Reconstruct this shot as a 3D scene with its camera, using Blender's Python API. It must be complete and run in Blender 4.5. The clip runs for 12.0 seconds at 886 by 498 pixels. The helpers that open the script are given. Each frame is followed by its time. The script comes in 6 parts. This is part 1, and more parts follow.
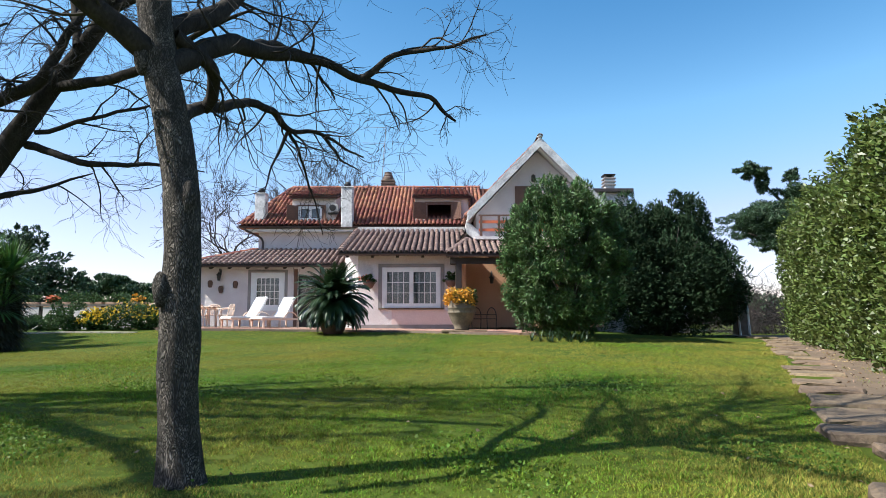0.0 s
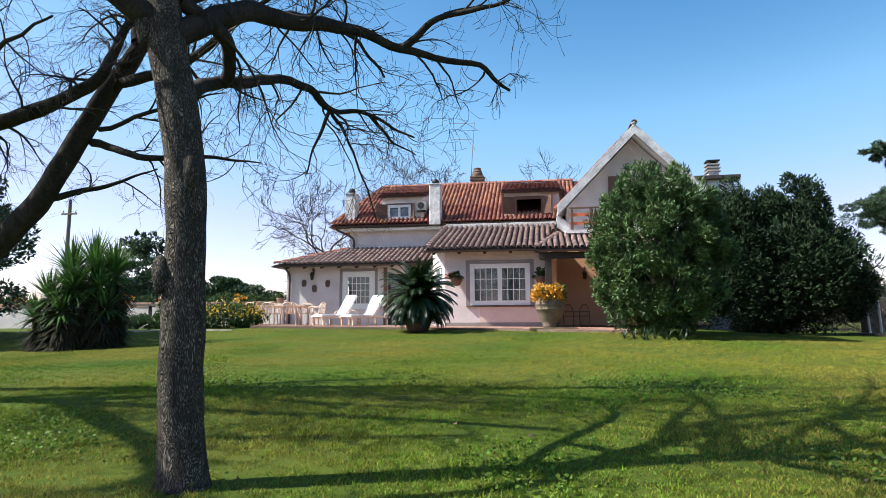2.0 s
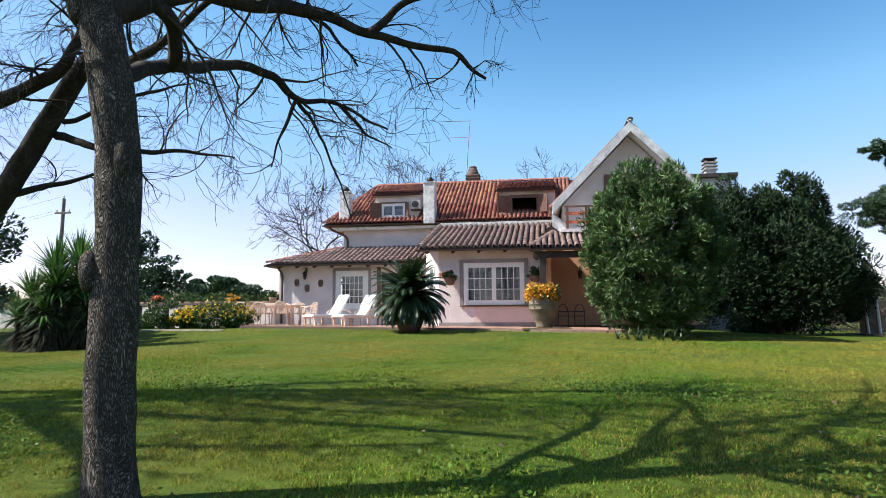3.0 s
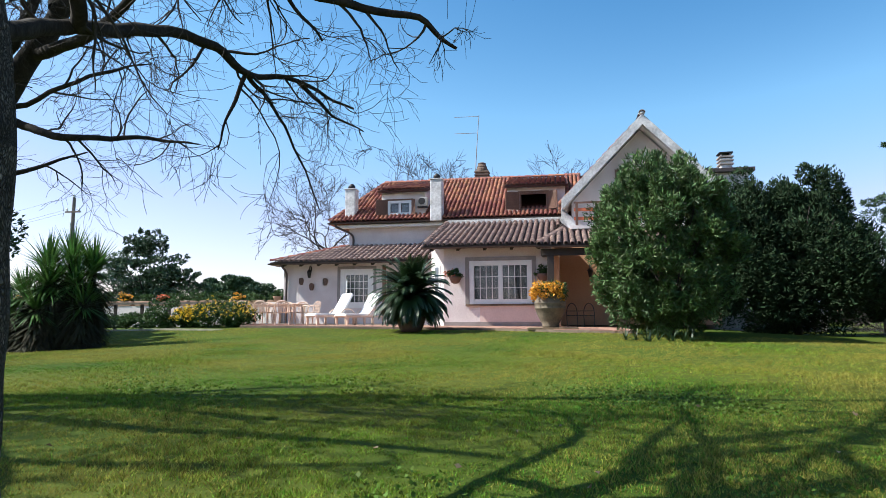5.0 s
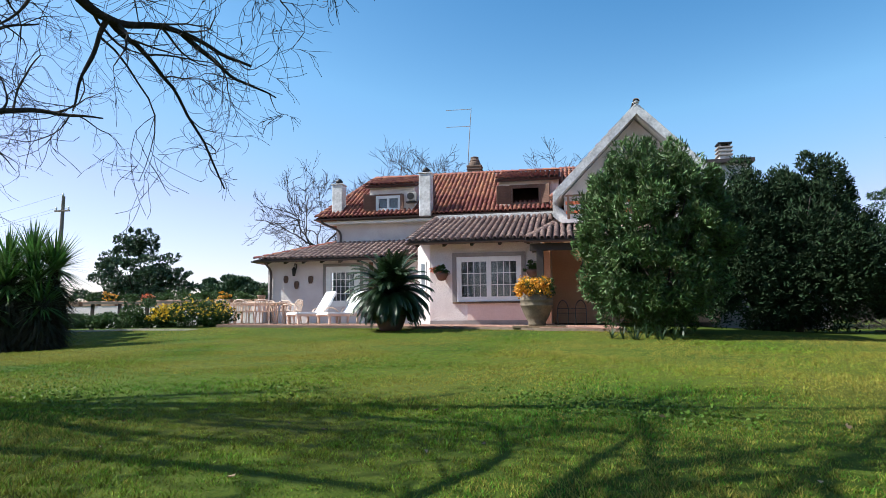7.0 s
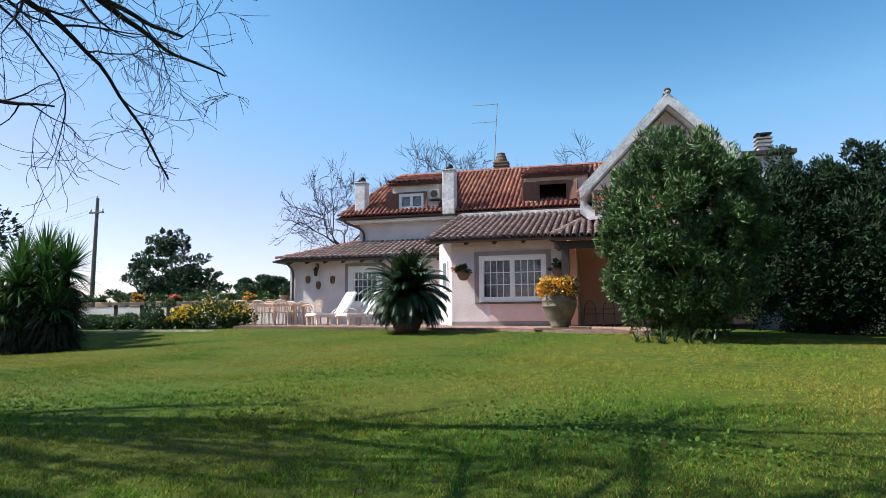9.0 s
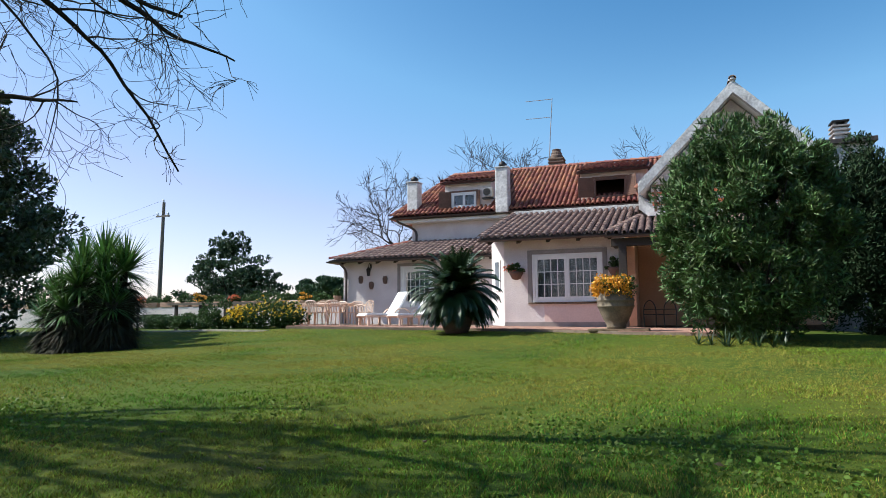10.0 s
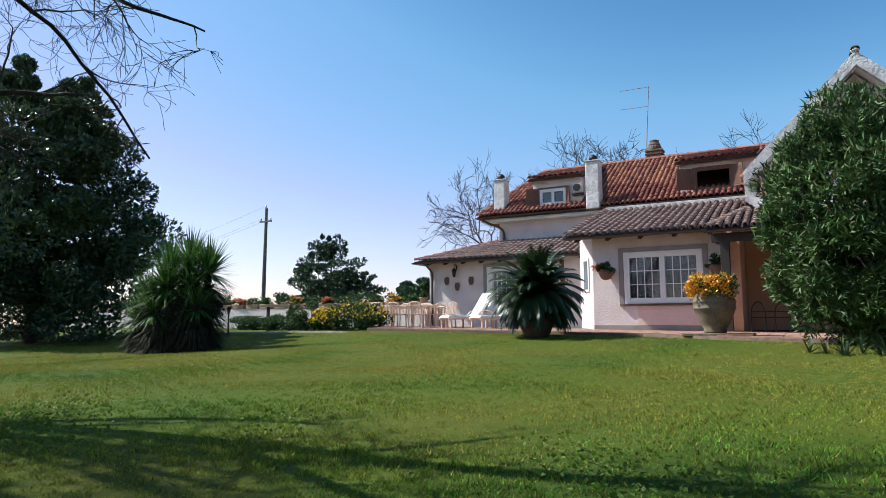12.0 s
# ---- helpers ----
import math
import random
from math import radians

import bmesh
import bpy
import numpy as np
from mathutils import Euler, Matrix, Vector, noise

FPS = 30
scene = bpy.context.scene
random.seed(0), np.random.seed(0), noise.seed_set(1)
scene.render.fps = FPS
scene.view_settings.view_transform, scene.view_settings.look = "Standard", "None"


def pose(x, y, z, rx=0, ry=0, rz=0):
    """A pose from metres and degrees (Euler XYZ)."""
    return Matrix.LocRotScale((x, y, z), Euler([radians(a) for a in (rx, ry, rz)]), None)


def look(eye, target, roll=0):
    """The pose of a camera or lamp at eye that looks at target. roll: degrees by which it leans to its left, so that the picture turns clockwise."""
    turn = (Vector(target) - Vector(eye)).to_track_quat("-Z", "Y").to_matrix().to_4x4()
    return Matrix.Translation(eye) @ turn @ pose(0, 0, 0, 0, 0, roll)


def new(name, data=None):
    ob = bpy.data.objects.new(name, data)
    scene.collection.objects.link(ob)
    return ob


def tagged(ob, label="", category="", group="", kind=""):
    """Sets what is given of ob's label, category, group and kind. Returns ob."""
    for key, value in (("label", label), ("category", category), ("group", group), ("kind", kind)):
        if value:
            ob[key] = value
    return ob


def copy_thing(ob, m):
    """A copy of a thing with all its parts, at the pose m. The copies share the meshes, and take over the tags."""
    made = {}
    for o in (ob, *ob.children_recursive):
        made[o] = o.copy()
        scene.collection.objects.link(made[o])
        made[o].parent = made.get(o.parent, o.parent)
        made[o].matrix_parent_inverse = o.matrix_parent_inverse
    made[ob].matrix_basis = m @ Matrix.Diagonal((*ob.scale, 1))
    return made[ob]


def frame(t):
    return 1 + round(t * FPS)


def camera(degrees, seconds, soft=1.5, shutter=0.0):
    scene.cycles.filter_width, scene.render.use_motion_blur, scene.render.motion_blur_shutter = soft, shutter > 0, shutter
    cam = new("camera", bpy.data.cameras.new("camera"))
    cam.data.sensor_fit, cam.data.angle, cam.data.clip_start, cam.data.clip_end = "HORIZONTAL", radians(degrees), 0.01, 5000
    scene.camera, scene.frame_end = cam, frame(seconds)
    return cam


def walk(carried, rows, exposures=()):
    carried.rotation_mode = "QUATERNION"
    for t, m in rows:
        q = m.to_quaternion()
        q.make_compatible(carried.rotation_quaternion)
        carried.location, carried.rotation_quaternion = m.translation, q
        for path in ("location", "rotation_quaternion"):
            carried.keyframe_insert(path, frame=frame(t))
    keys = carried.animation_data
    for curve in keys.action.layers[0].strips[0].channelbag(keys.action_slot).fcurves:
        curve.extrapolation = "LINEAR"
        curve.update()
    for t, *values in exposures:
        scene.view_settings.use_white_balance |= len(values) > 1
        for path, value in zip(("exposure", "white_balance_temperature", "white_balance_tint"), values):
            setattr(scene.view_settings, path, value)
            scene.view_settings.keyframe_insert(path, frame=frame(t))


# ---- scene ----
cam = camera(69.8, 12.0, soft=0.55)
PATH = [
    (0, (4.49, 0.881, 0.972), (4.491, 2.87, 1.189), -0.1),
    (0.5, (4.533, 1.002, 0.946), (4.42, 2.987, 1.166), -0.1),
    (1, (4.659, 1.163, 0.937), (4.434, 3.138, 1.156), -0.2),
    (1.5, (4.77, 1.312, 0.922), (4.465, 3.277, 1.141), -0.3),
    (2, (4.882, 1.502, 0.897), (4.572, 3.466, 1.114), -0.3),
    (2.5, (4.96, 1.678, 0.895), (4.65, 3.642, 1.11), -0.3),
    (3, (5.07, 1.836, 0.904), (4.76, 3.8, 1.12), -0.3),
    (3.5, (5.145, 1.977, 0.913), (4.829, 3.94, 1.129), -0.3),
    (5.5, (5.464, 2.71, 0.895), (5.092, 4.663, 1.108), -0.3),
    (6, (5.591, 2.958, 0.871), (5.214, 4.911, 1.083), -0.4),
    (6.5, (5.703, 3.236, 0.873), (5.326, 5.188, 1.085), -0.4),
    (7, (5.85, 3.469, 0.869), (5.472, 5.421, 1.081), -0.5),
    (9, (6.185, 4.244, 0.917), (5.695, 6.172, 1.128), -0.5),
    (9.5, (6.263, 4.488, 0.935), (5.714, 6.4, 1.145), -0.5),
    (10, (6.305, 4.713, 0.91), (5.637, 6.586, 1.124), -0.4),
    (10.5, (6.4, 4.976, 0.918), (5.561, 6.779, 1.135), -0.3),
    (11, (6.452, 5.228, 0.927), (5.581, 7.016, 1.142), -0.3),
    (11.5, (6.521, 5.472, 0.897), (5.643, 7.255, 1.117), -0.2),
    (12, (6.614, 5.673, 0.923), (5.65, 7.411, 1.144), -0.2),
]
walk(cam, [(t, look(eye, target, roll)) for t, eye, target, roll in PATH], [(0.0, 1.12, 5650, 6), (1.5, 1.15, 5830, 8), (3.5, 1.15, 5830, 8), (5.5, 1.08, 5650, 6), (9.5, 0.90, 5650, 6), (12.0, 0.80, 5650, 6)])

# ---- light ----
SUN_TRAVEL = Vector((1.0, 0.24, -1.10)).normalized()
world = bpy.data.worlds.new("sky")
scene.world = world
world.use_nodes = True
wt = world.node_tree
sky = wt.nodes.new("ShaderNodeTexSky")
sky.sky_type, sky.sun_disc = "NISHITA", False
sky.sun_elevation = math.asin(-SUN_TRAVEL.z)
sky.sun_rotation = math.atan2(-SUN_TRAVEL.x, -SUN_TRAVEL.y)
sky.air_density, sky.dust_density, sky.ozone_density = 1.0, 0.6, 1.5
wt.nodes["Background"].inputs["Strength"].default_value = 0.092
# deeper blue where the sky is deep, a lavender haze where it is pale
parts_rgb = wt.nodes.new("ShaderNodeSeparateColor")
depth_of = wt.nodes.new("ShaderNodeMapRange")
depth_of.inputs[1].default_value, depth_of.inputs[2].default_value = 1.8, 4.6
haze = wt.nodes.new("ShaderNodeValToRGB")
haze.color_ramp.elements[0].position, haze.color_ramp.elements[0].color = 0.0, (0.25, 0.415, 0.46, 1)
haze.color_ramp.elements[1].position, haze.color_ramp.elements[1].color = 0.9, (0.59, 0.465, 0.475, 1)
middle = haze.color_ramp.elements.new(0.3)
middle.color = (0.465, 0.56, 0.53, 1)
tint = wt.nodes.new("ShaderNodeVectorMath")
tint.operation = "MULTIPLY"
double = wt.nodes.new("ShaderNodeVectorMath")
double.operation, double.inputs["Scale"].default_value = "SCALE", 2.0
wt.links.new(sky.outputs[0], parts_rgb.inputs[0])
wt.links.new(parts_rgb.outputs[1], depth_of.inputs[0])
wt.links.new(depth_of.outputs[0], haze.inputs[0])
wt.links.new(sky.outputs[0], tint.inputs[0])
wt.links.new(haze.outputs[0], tint.inputs[1])
wt.links.new(tint.outputs[0], double.inputs[0])
wt.links.new(double.outputs[0], wt.nodes["Background"].inputs["Color"])
sun = new("sun", bpy.data.lights.new("sun", "SUN"))
sun.data.energy, sun.data.angle, sun.data.color = 5.0, radians(0.53), (1.0, 0.90, 0.74)
sun.matrix_world = look((0, 0, 30), Vector((0, 0, 30)) + SUN_TRAVEL)

# ---- materials ----
MATS = {}


def mat(name, c1, c2=None, rough=0.8, scale=6.0, fine=40.0, bump=0.3, dist=0.01, metal=0.0, c3=None, stretch=(1, 1, 1), rand=0.0, spec=0.5, ramp_at=(0.38, 0.62), through_light=0.0, island=0.0):
    """Two-scale noise between colours, a fine bump, and a shift of value per object or per island."""
    m = bpy.data.materials.new(name)
    m.use_nodes = True
    t = m.node_tree
    b = t.nodes["Principled BSDF"]
    b.inputs["Roughness"].default_value, b.inputs["Metallic"].default_value = rough, metal
    b.inputs["Specular IOR Level"].default_value = spec
    co = t.nodes.new("ShaderNodeTexCoord")
    mp = t.nodes.new("ShaderNodeMapping")
    mp.inputs["Scale"].default_value = stretch
    t.links.new(co.outputs["Object"], mp.inputs[0])
    n1, n2 = t.nodes.new("ShaderNodeTexNoise"), t.nodes.new("ShaderNodeTexNoise")
    n1.inputs["Scale"].default_value, n2.inputs["Scale"].default_value = scale, fine
    n1.inputs["Detail"].default_value, n2.inputs["Detail"].default_value = 6, 4
    for n in (n1, n2):
        t.links.new(mp.outputs[0], n.inputs["Vector"])
    ramp = t.nodes.new("ShaderNodeValToRGB")
    ramp.color_ramp.elements[0].position, ramp.color_ramp.elements[1].position = ramp_at
    c2 = c2 or [v * 0.75 for v in c1]
    ramp.color_ramp.elements[0].color, ramp.color_ramp.elements[1].color = (*c1, 1), (*c2, 1)
    if c3:
        e = ramp.color_ramp.elements.new(0.5)
        e.color = (*c3, 1)
    mixv = t.nodes.new("ShaderNodeMath")
    mixv.operation = "MULTIPLY_ADD"
    mixv.inputs[1].default_value = 0.4
    t.links.new(n2.outputs[0], mixv.inputs[0])
    scaled = t.nodes.new("ShaderNodeMath")
    scaled.operation, scaled.inputs[1].default_value = "MULTIPLY", 0.6
    t.links.new(n1.outputs[0], scaled.inputs[0])
    t.links.new(scaled.outputs[0], mixv.inputs[2])
    t.links.new(mixv.outputs[0], ramp.inputs[0])
    colour = ramp.outputs[0]
    for amount, node, out in ((rand, "ShaderNodeObjectInfo", "Random"), (island, "ShaderNodeNewGeometry", "Random Per Island")):
        if amount:
            inf = t.nodes.new(node)
            hsv = t.nodes.new("ShaderNodeHueSaturation")
            rng = t.nodes.new("ShaderNodeMapRange")
            rng.inputs[3].default_value, rng.inputs[4].default_value = 1 - amount, 1 + amount
            t.links.new(inf.outputs[out], rng.inputs[0])
            t.links.new(rng.outputs[0], hsv.inputs["Value"])
            hu = t.nodes.new("ShaderNodeMapRange")
            hu.inputs[3].default_value, hu.inputs[4].default_value = 0.5 - amount * 0.05, 0.5 + amount * 0.05
            t.links.new(inf.outputs[out], hu.inputs[0])
            t.links.new(hu.outputs[0], hsv.inputs["Hue"])
            t.links.new(colour, hsv.inputs["Color"])
            colour = hsv.outputs[0]
    t.links.new(colour, b.inputs["Base Color"])
    if bump:
        bp = t.nodes.new("ShaderNodeBump")
        bp.inputs["Strength"].default_value, bp.inputs["Distance"].default_value = bump, dist
        t.links.new(mixv.outputs[0], bp.inputs["Height"])
        t.links.new(bp.outputs[0], b.inputs["Normal"])
    if through_light:
        tr = t.nodes.new("ShaderNodeBsdfTranslucent")
        t.links.new(colour, tr.inputs["Color"])
        mx = t.nodes.new("ShaderNodeMixShader")
        mx.inputs[0].default_value = through_light
        t.links.new(b.outputs[0], mx.inputs[1])
        t.links.new(tr.outputs[0], mx.inputs[2])
        t.links.new(mx.outputs[0], t.nodes["Material Output"].inputs["Surface"])
    MATS[name] = m
    return m


def glass_mat():
    m = bpy.data.materials.new("window_glass")
    m.use_nodes = True
    t = m.node_tree
    b = t.nodes["Principled BSDF"]
    b.inputs["Base Color"].default_value = (0.9, 0.95, 0.95, 1)
    b.inputs["Roughness"].default_value, b.inputs["IOR"].default_value = 0.02, 1.5
    b.inputs["Transmission Weight"].default_value = 1.0
    return m


STUCCO = mat("stucco", (0.72, 0.66, 0.64), (0.60, 0.53, 0.52), 0.9, 1.5, 34, 1.0, 0.06)
PINK = mat("pink_wall", (0.70, 0.55, 0.50), (0.60, 0.46, 0.42), 0.9, 1.0, 18, 0.5, 0.015)
ORANGE = mat("ochre_plaster", (0.62, 0.36, 0.22), (0.52, 0.29, 0.18), 0.9, 1.0, 18, 0.5, 0.01)
GREY_TRIM = mat("grey_trim", (0.30, 0.27, 0.26), (0.22, 0.20, 0.19), 0.85, 3, 30, 0.3)
WHITE = mat("white_paint", (0.80, 0.80, 0.78), (0.70, 0.70, 0.68), 0.5, 3, 60, 0.1, 0.003)
ROUGHWHITE = mat("rough_whitewash", (0.72, 0.71, 0.70), (0.40, 0.385, 0.375), 0.95, 2.5, 14, 1.0, 0.05)
TILE_RED = mat("red_clay_tile", (0.19, 0.062, 0.040), (0.08, 0.035, 0.026), 0.85, 2.0, 35, 0.4, 0.01, c3=(0.25, 0.092, 0.056), rand=0.4, island=0.4)
TILE_OLD = mat("weathered_clay_tile", (0.23, 0.145, 0.115), (0.10, 0.064, 0.052), 0.9, 2.5, 30, 0.5, 0.01, c3=(0.30, 0.215, 0.18), rand=0.22, island=0.22)
# shade between the barrels is put into these near-black channel colours
SHADED_CHANNEL_OLD = mat("shaded_old_tile_channel", (0.045, 0.03, 0.024), (0.028, 0.02, 0.018), 0.95, 3, 30, 0.5, 0.01)
SHADED_CHANNEL_RED = mat("shaded_red_tile_channel", (0.07, 0.02, 0.012), (0.04, 0.014, 0.01), 0.95, 3, 30, 0.5, 0.01)
DARKWOOD = mat("dark_wood", (0.034, 0.023, 0.018), (0.02, 0.014, 0.011), 0.6, 3, 40, 0.4, 0.005, stretch=(1, 1, 6))
BROWNWOOD = mat("brown_shutter_wood", (0.16, 0.075, 0.045), (0.10, 0.05, 0.03), 0.6, 3, 40, 0.4, 0.005)
GUTTER = mat("brown_gutter", (0.07, 0.05, 0.045), (0.05, 0.035, 0.03), 0.45, 3, 30, 0.1)
IRON = mat("black_iron", (0.02, 0.02, 0.02), (0.035, 0.03, 0.028), 0.5, 10, 60, 0.2, 0.003, metal=0.5)
ROOM = mat("room_dark", (0.10, 0.09, 0.08), (0.08, 0.07, 0.065), 0.9)
CURTAIN = mat("curtain_cloth", (0.16, 0.18, 0.185), (0.12, 0.135, 0.14), 0.9, 2, 60, 0.2, 0.004)
GLASS = glass_mat()
TERRACE = mat("terracotta_paving", (0.36, 0.20, 0.15), (0.28, 0.15, 0.11), 0.8, 2, 25, 0.3, 0.005, rand=0.2)
STONE = mat("pale_stone", (0.205, 0.145, 0.088), (0.10, 0.07, 0.044), 0.9, 3, 25, 0.8, 0.03, rand=0.2)
PALESTONE = mat("pale_edging_stone", (0.46, 0.40, 0.33), (0.30, 0.26, 0.21), 0.9, 3, 25, 0.6, 0.02, rand=0.15)
BRICK = mat("chimney_brick", (0.17, 0.12, 0.09), (0.09, 0.065, 0.05), 0.9, 6, 30, 0.6, 0.02, rand=0.3)


def bark_mat():
    """Cracked bark: raised plates parted by dark furrows, long in the direction of growth."""
    m = mat("grey_bark", (0.085, 0.074, 0.062), (0.31, 0.265, 0.22), 0.95, 14, 90, 0.0, c3=(0.155, 0.133, 0.11), stretch=(1, 1, 0.5))
    t = m.node_tree
    b = t.nodes["Principled BSDF"]
    b.inputs["Specular IOR Level"].default_value = 0.2
    co, mp, v, nz = t.nodes.new("ShaderNodeTexCoord"), t.nodes.new("ShaderNodeMapping"), t.nodes.new("ShaderNodeTexVoronoi"), t.nodes.new("ShaderNodeTexNoise")
    mp.inputs["Scale"].default_value = (1, 1, 0.3)
    nz.inputs["Scale"].default_value = 9.0
    v.feature = "DISTANCE_TO_EDGE"
    v.inputs["Scale"].default_value = 120.0
    warp = t.nodes.new("ShaderNodeMixRGB")
    warp.inputs[0].default_value = 0.14
    t.links.new(co.outputs["Object"], mp.inputs[0])
    t.links.new(mp.outputs[0], nz.inputs["Vector"])
    t.links.new(mp.outputs[0], warp.inputs[1])
    t.links.new(nz.outputs["Color"], warp.inputs[2])
    t.links.new(warp.outputs[0], v.inputs["Vector"])
    r = t.nodes.new("ShaderNodeMapRange")
    r.inputs[1].default_value, r.inputs[2].default_value = 0.0, 0.26
    t.links.new(v.outputs["Distance"], r.inputs[0])
    mul = t.nodes.new("ShaderNodeMixRGB")
    mul.inputs[1].default_value = (0.042, 0.036, 0.030, 1)
    t.links.new(r.outputs[0], mul.inputs[0])
    t.links.new(b.inputs["Base Color"].links[0].from_socket, mul.inputs[2])
    t.links.new(mul.outputs[0], b.inputs["Base Color"])
    bp = t.nodes.new("ShaderNodeBump")
    bp.inputs["Strength"].default_value, bp.inputs["Distance"].default_value = 1.0, 0.02
    t.links.new(r.outputs[0], bp.inputs["Height"])
    t.links.new(bp.outputs[0], b.inputs["Normal"])
    return m


BARK = bark_mat()
# bark for backlit wood: the shade is put into the colour
SHADEBARK = mat("shaded_bark", (0.020, 0.017, 0.015), (0.046, 0.039, 0.032), 0.95, 12, 60, 0.9, 0.02, c3=(0.030, 0.025, 0.021), stretch=(1, 1, 0.5), spec=0.2)
TWIG = mat("twig_bark", (0.045, 0.035, 0.028), (0.025, 0.02, 0.017), 0.9, 8, 40, 0.5, 0.01)
FARTWIG = mat("far_twig_bark", (0.034, 0.025, 0.022), (0.02, 0.016, 0.014), 0.9, 8, 40, 0.3, 0.01)
OLEANDER = mat("oleander_leaf", (0.100, 0.155, 0.044), (0.042, 0.078, 0.026), 0.55, 1.6, 20, 0.1, island=0.6, through_light=0.10, spec=0.3)
EVERGREEN = mat("evergreen_leaf", (0.060, 0.098, 0.046), (0.034, 0.062, 0.032), 0.5, 3, 20, 0.1, island=0.5, through_light=0.08, spec=0.35)
HEDGE = mat("laurel_leaf", (0.14, 0.175, 0.038), (0.07, 0.10, 0.024), 0.45, 3, 20, 0.1, island=0.45, through_light=0.25)
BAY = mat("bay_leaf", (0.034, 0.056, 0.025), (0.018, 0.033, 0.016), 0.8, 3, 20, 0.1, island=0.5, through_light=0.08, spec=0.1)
MAGNOLIA = mat("magnolia_leaf", (0.062, 0.098, 0.042), (0.040, 0.068, 0.030), 0.4, 3, 20, 0.1, island=0.4, through_light=0.12)
CYCAD = mat("cycad_leaf", (0.036, 0.066, 0.024), (0.022, 0.044, 0.016), 0.4, 3, 20, 0.1, island=0.3, through_light=0.15)
YUCCA = mat("yucca_leaf", (0.085, 0.17, 0.035), (0.05, 0.105, 0.026), 0.45, 3, 20, 0.1, island=0.35, through_light=0.2)
PINE = mat("pine_needles", (0.045, 0.085, 0.035), (0.03, 0.06, 0.025), 0.6, 3, 20, 0.1, island=0.35, through_light=0.1)
SHRUB = mat("shrub_leaf", (0.06, 0.105, 0.03), (0.035, 0.068, 0.02), 0.6, 3, 20, 0.1, island=0.4, through_light=0.2, spec=0.25)
YELLOW = mat("yellow_petal", (0.75, 0.52, 0.02), (0.62, 0.40, 0.015), 0.6, 5, 30, 0.0, island=0.25, through_light=0.2)
AMBER = mat("amber_petal", (0.72, 0.36, 0.02), (0.6, 0.26, 0.015), 0.6, 5, 30, 0.0, island=0.25, through_light=0.2)
CORAL = mat("coral_petal", (0.6, 0.16, 0.06), (0.5, 0.11, 0.05), 0.6, 5, 30, 0.0, island=0.25, through_light=0.2)
CLAY = mat("clay_pot", (0.42, 0.27, 0.19), (0.30, 0.19, 0.13), 0.85, 4, 30, 0.4, 0.01)
PALECLAY = mat("pale_clay_urn", (0.19, 0.15, 0.10), (0.10, 0.08, 0.058), 0.85, 4, 30, 0.4, 0.01)
DARKCLAY = mat("dark_clay", (0.15, 0.085, 0.06), (0.09, 0.055, 0.04), 0.85, 5, 30, 0.4, 0.01)
PLASTIC = mat("cream_resin", (0.70, 0.52, 0.40), (0.62, 0.46, 0.36), 0.5, 4, 40, 0.1)
CLOTH = mat("white_towel", (0.82, 0.82, 0.82), (0.76, 0.76, 0.77), 0.95, 5, 80, 0.4, 0.004)
EARTH = mat("bare_earth", (0.16, 0.11, 0.07), (0.10, 0.07, 0.045), 0.95, 3, 30, 0.8, 0.03)
BLADE = mat("grass_blade", (0.068, 0.150, 0.012), (0.225, 0.225, 0.026), 0.65, 0.4, 9, 0.0, island=0.8, c3=(0.145, 0.205, 0.016), through_light=0.15, spec=0.12)
LAWN = mat("lawn_turf", (0.036, 0.062, 0.008), (0.075, 0.078, 0.012), 0.95, 0.4, 60, 0.9, 0.03, c3=(0.060, 0.086, 0.009), spec=0.1)
AIRCON = mat("aircon_casing", (0.34, 0.33, 0.31), (0.26, 0.25, 0.24), 0.5, 5, 40, 0.1)
GREYWOOD = mat("grey_pole_wood", (0.20, 0.17, 0.14), (0.13, 0.11, 0.09), 0.9, 5, 30, 0.4, 0.01)

# ---- builders ----


def thing(name, loc, label, category, group="", kind=""):
    ob = new(name)
    ob.empty_display_size = 0.2
    ob.location = loc
    return tagged(ob, label, category, group, kind)


def root_loc(ob):
    p = Vector((0, 0, 0))
    while ob:
        p += ob.location
        ob = ob.parent
    return p


def part(name, bm, material, parent=None, label="", local=False, smooth=False):
    """Links a bmesh (in world metres unless local) as one mesh under a thing or a part."""
    me = bpy.data.meshes.new(name)
    if parent is not None and not local:
        bmesh.ops.translate(bm, vec=-root_loc(parent), verts=bm.verts)
    if len(bm.verts) < 4000:
        bmesh.ops.remove_doubles(bm, verts=bm.verts, dist=1e-5)
    bm.to_mesh(me)
    bm.free()
    return mesh_part(name, me, material, parent, label, smooth)


def mesh_part(name, me, material, parent=None, label="", smooth=False):
    me.materials.append(material)
    if smooth:
        me.polygons.foreach_set("use_smooth", [True] * len(me.polygons))
    ob = new(name, me)
    if parent is not None:
        ob.parent = parent
    if label:
        ob["label"] = label
    return ob


def box(bm, x0, x1, y0, y1, z0, z1, m=None):
    r = bmesh.ops.create_cube(bm, size=1)
    vs = r["verts"]
    for v in vs:
        v.co = Vector((x0 + (v.co.x + 0.5) * (x1 - x0), y0 + (v.co.y + 0.5) * (y1 - y0), z0 + (v.co.z + 0.5) * (z1 - z0)))
    if m is not None:
        bmesh.ops.transform(bm, matrix=m, verts=vs)
    return vs


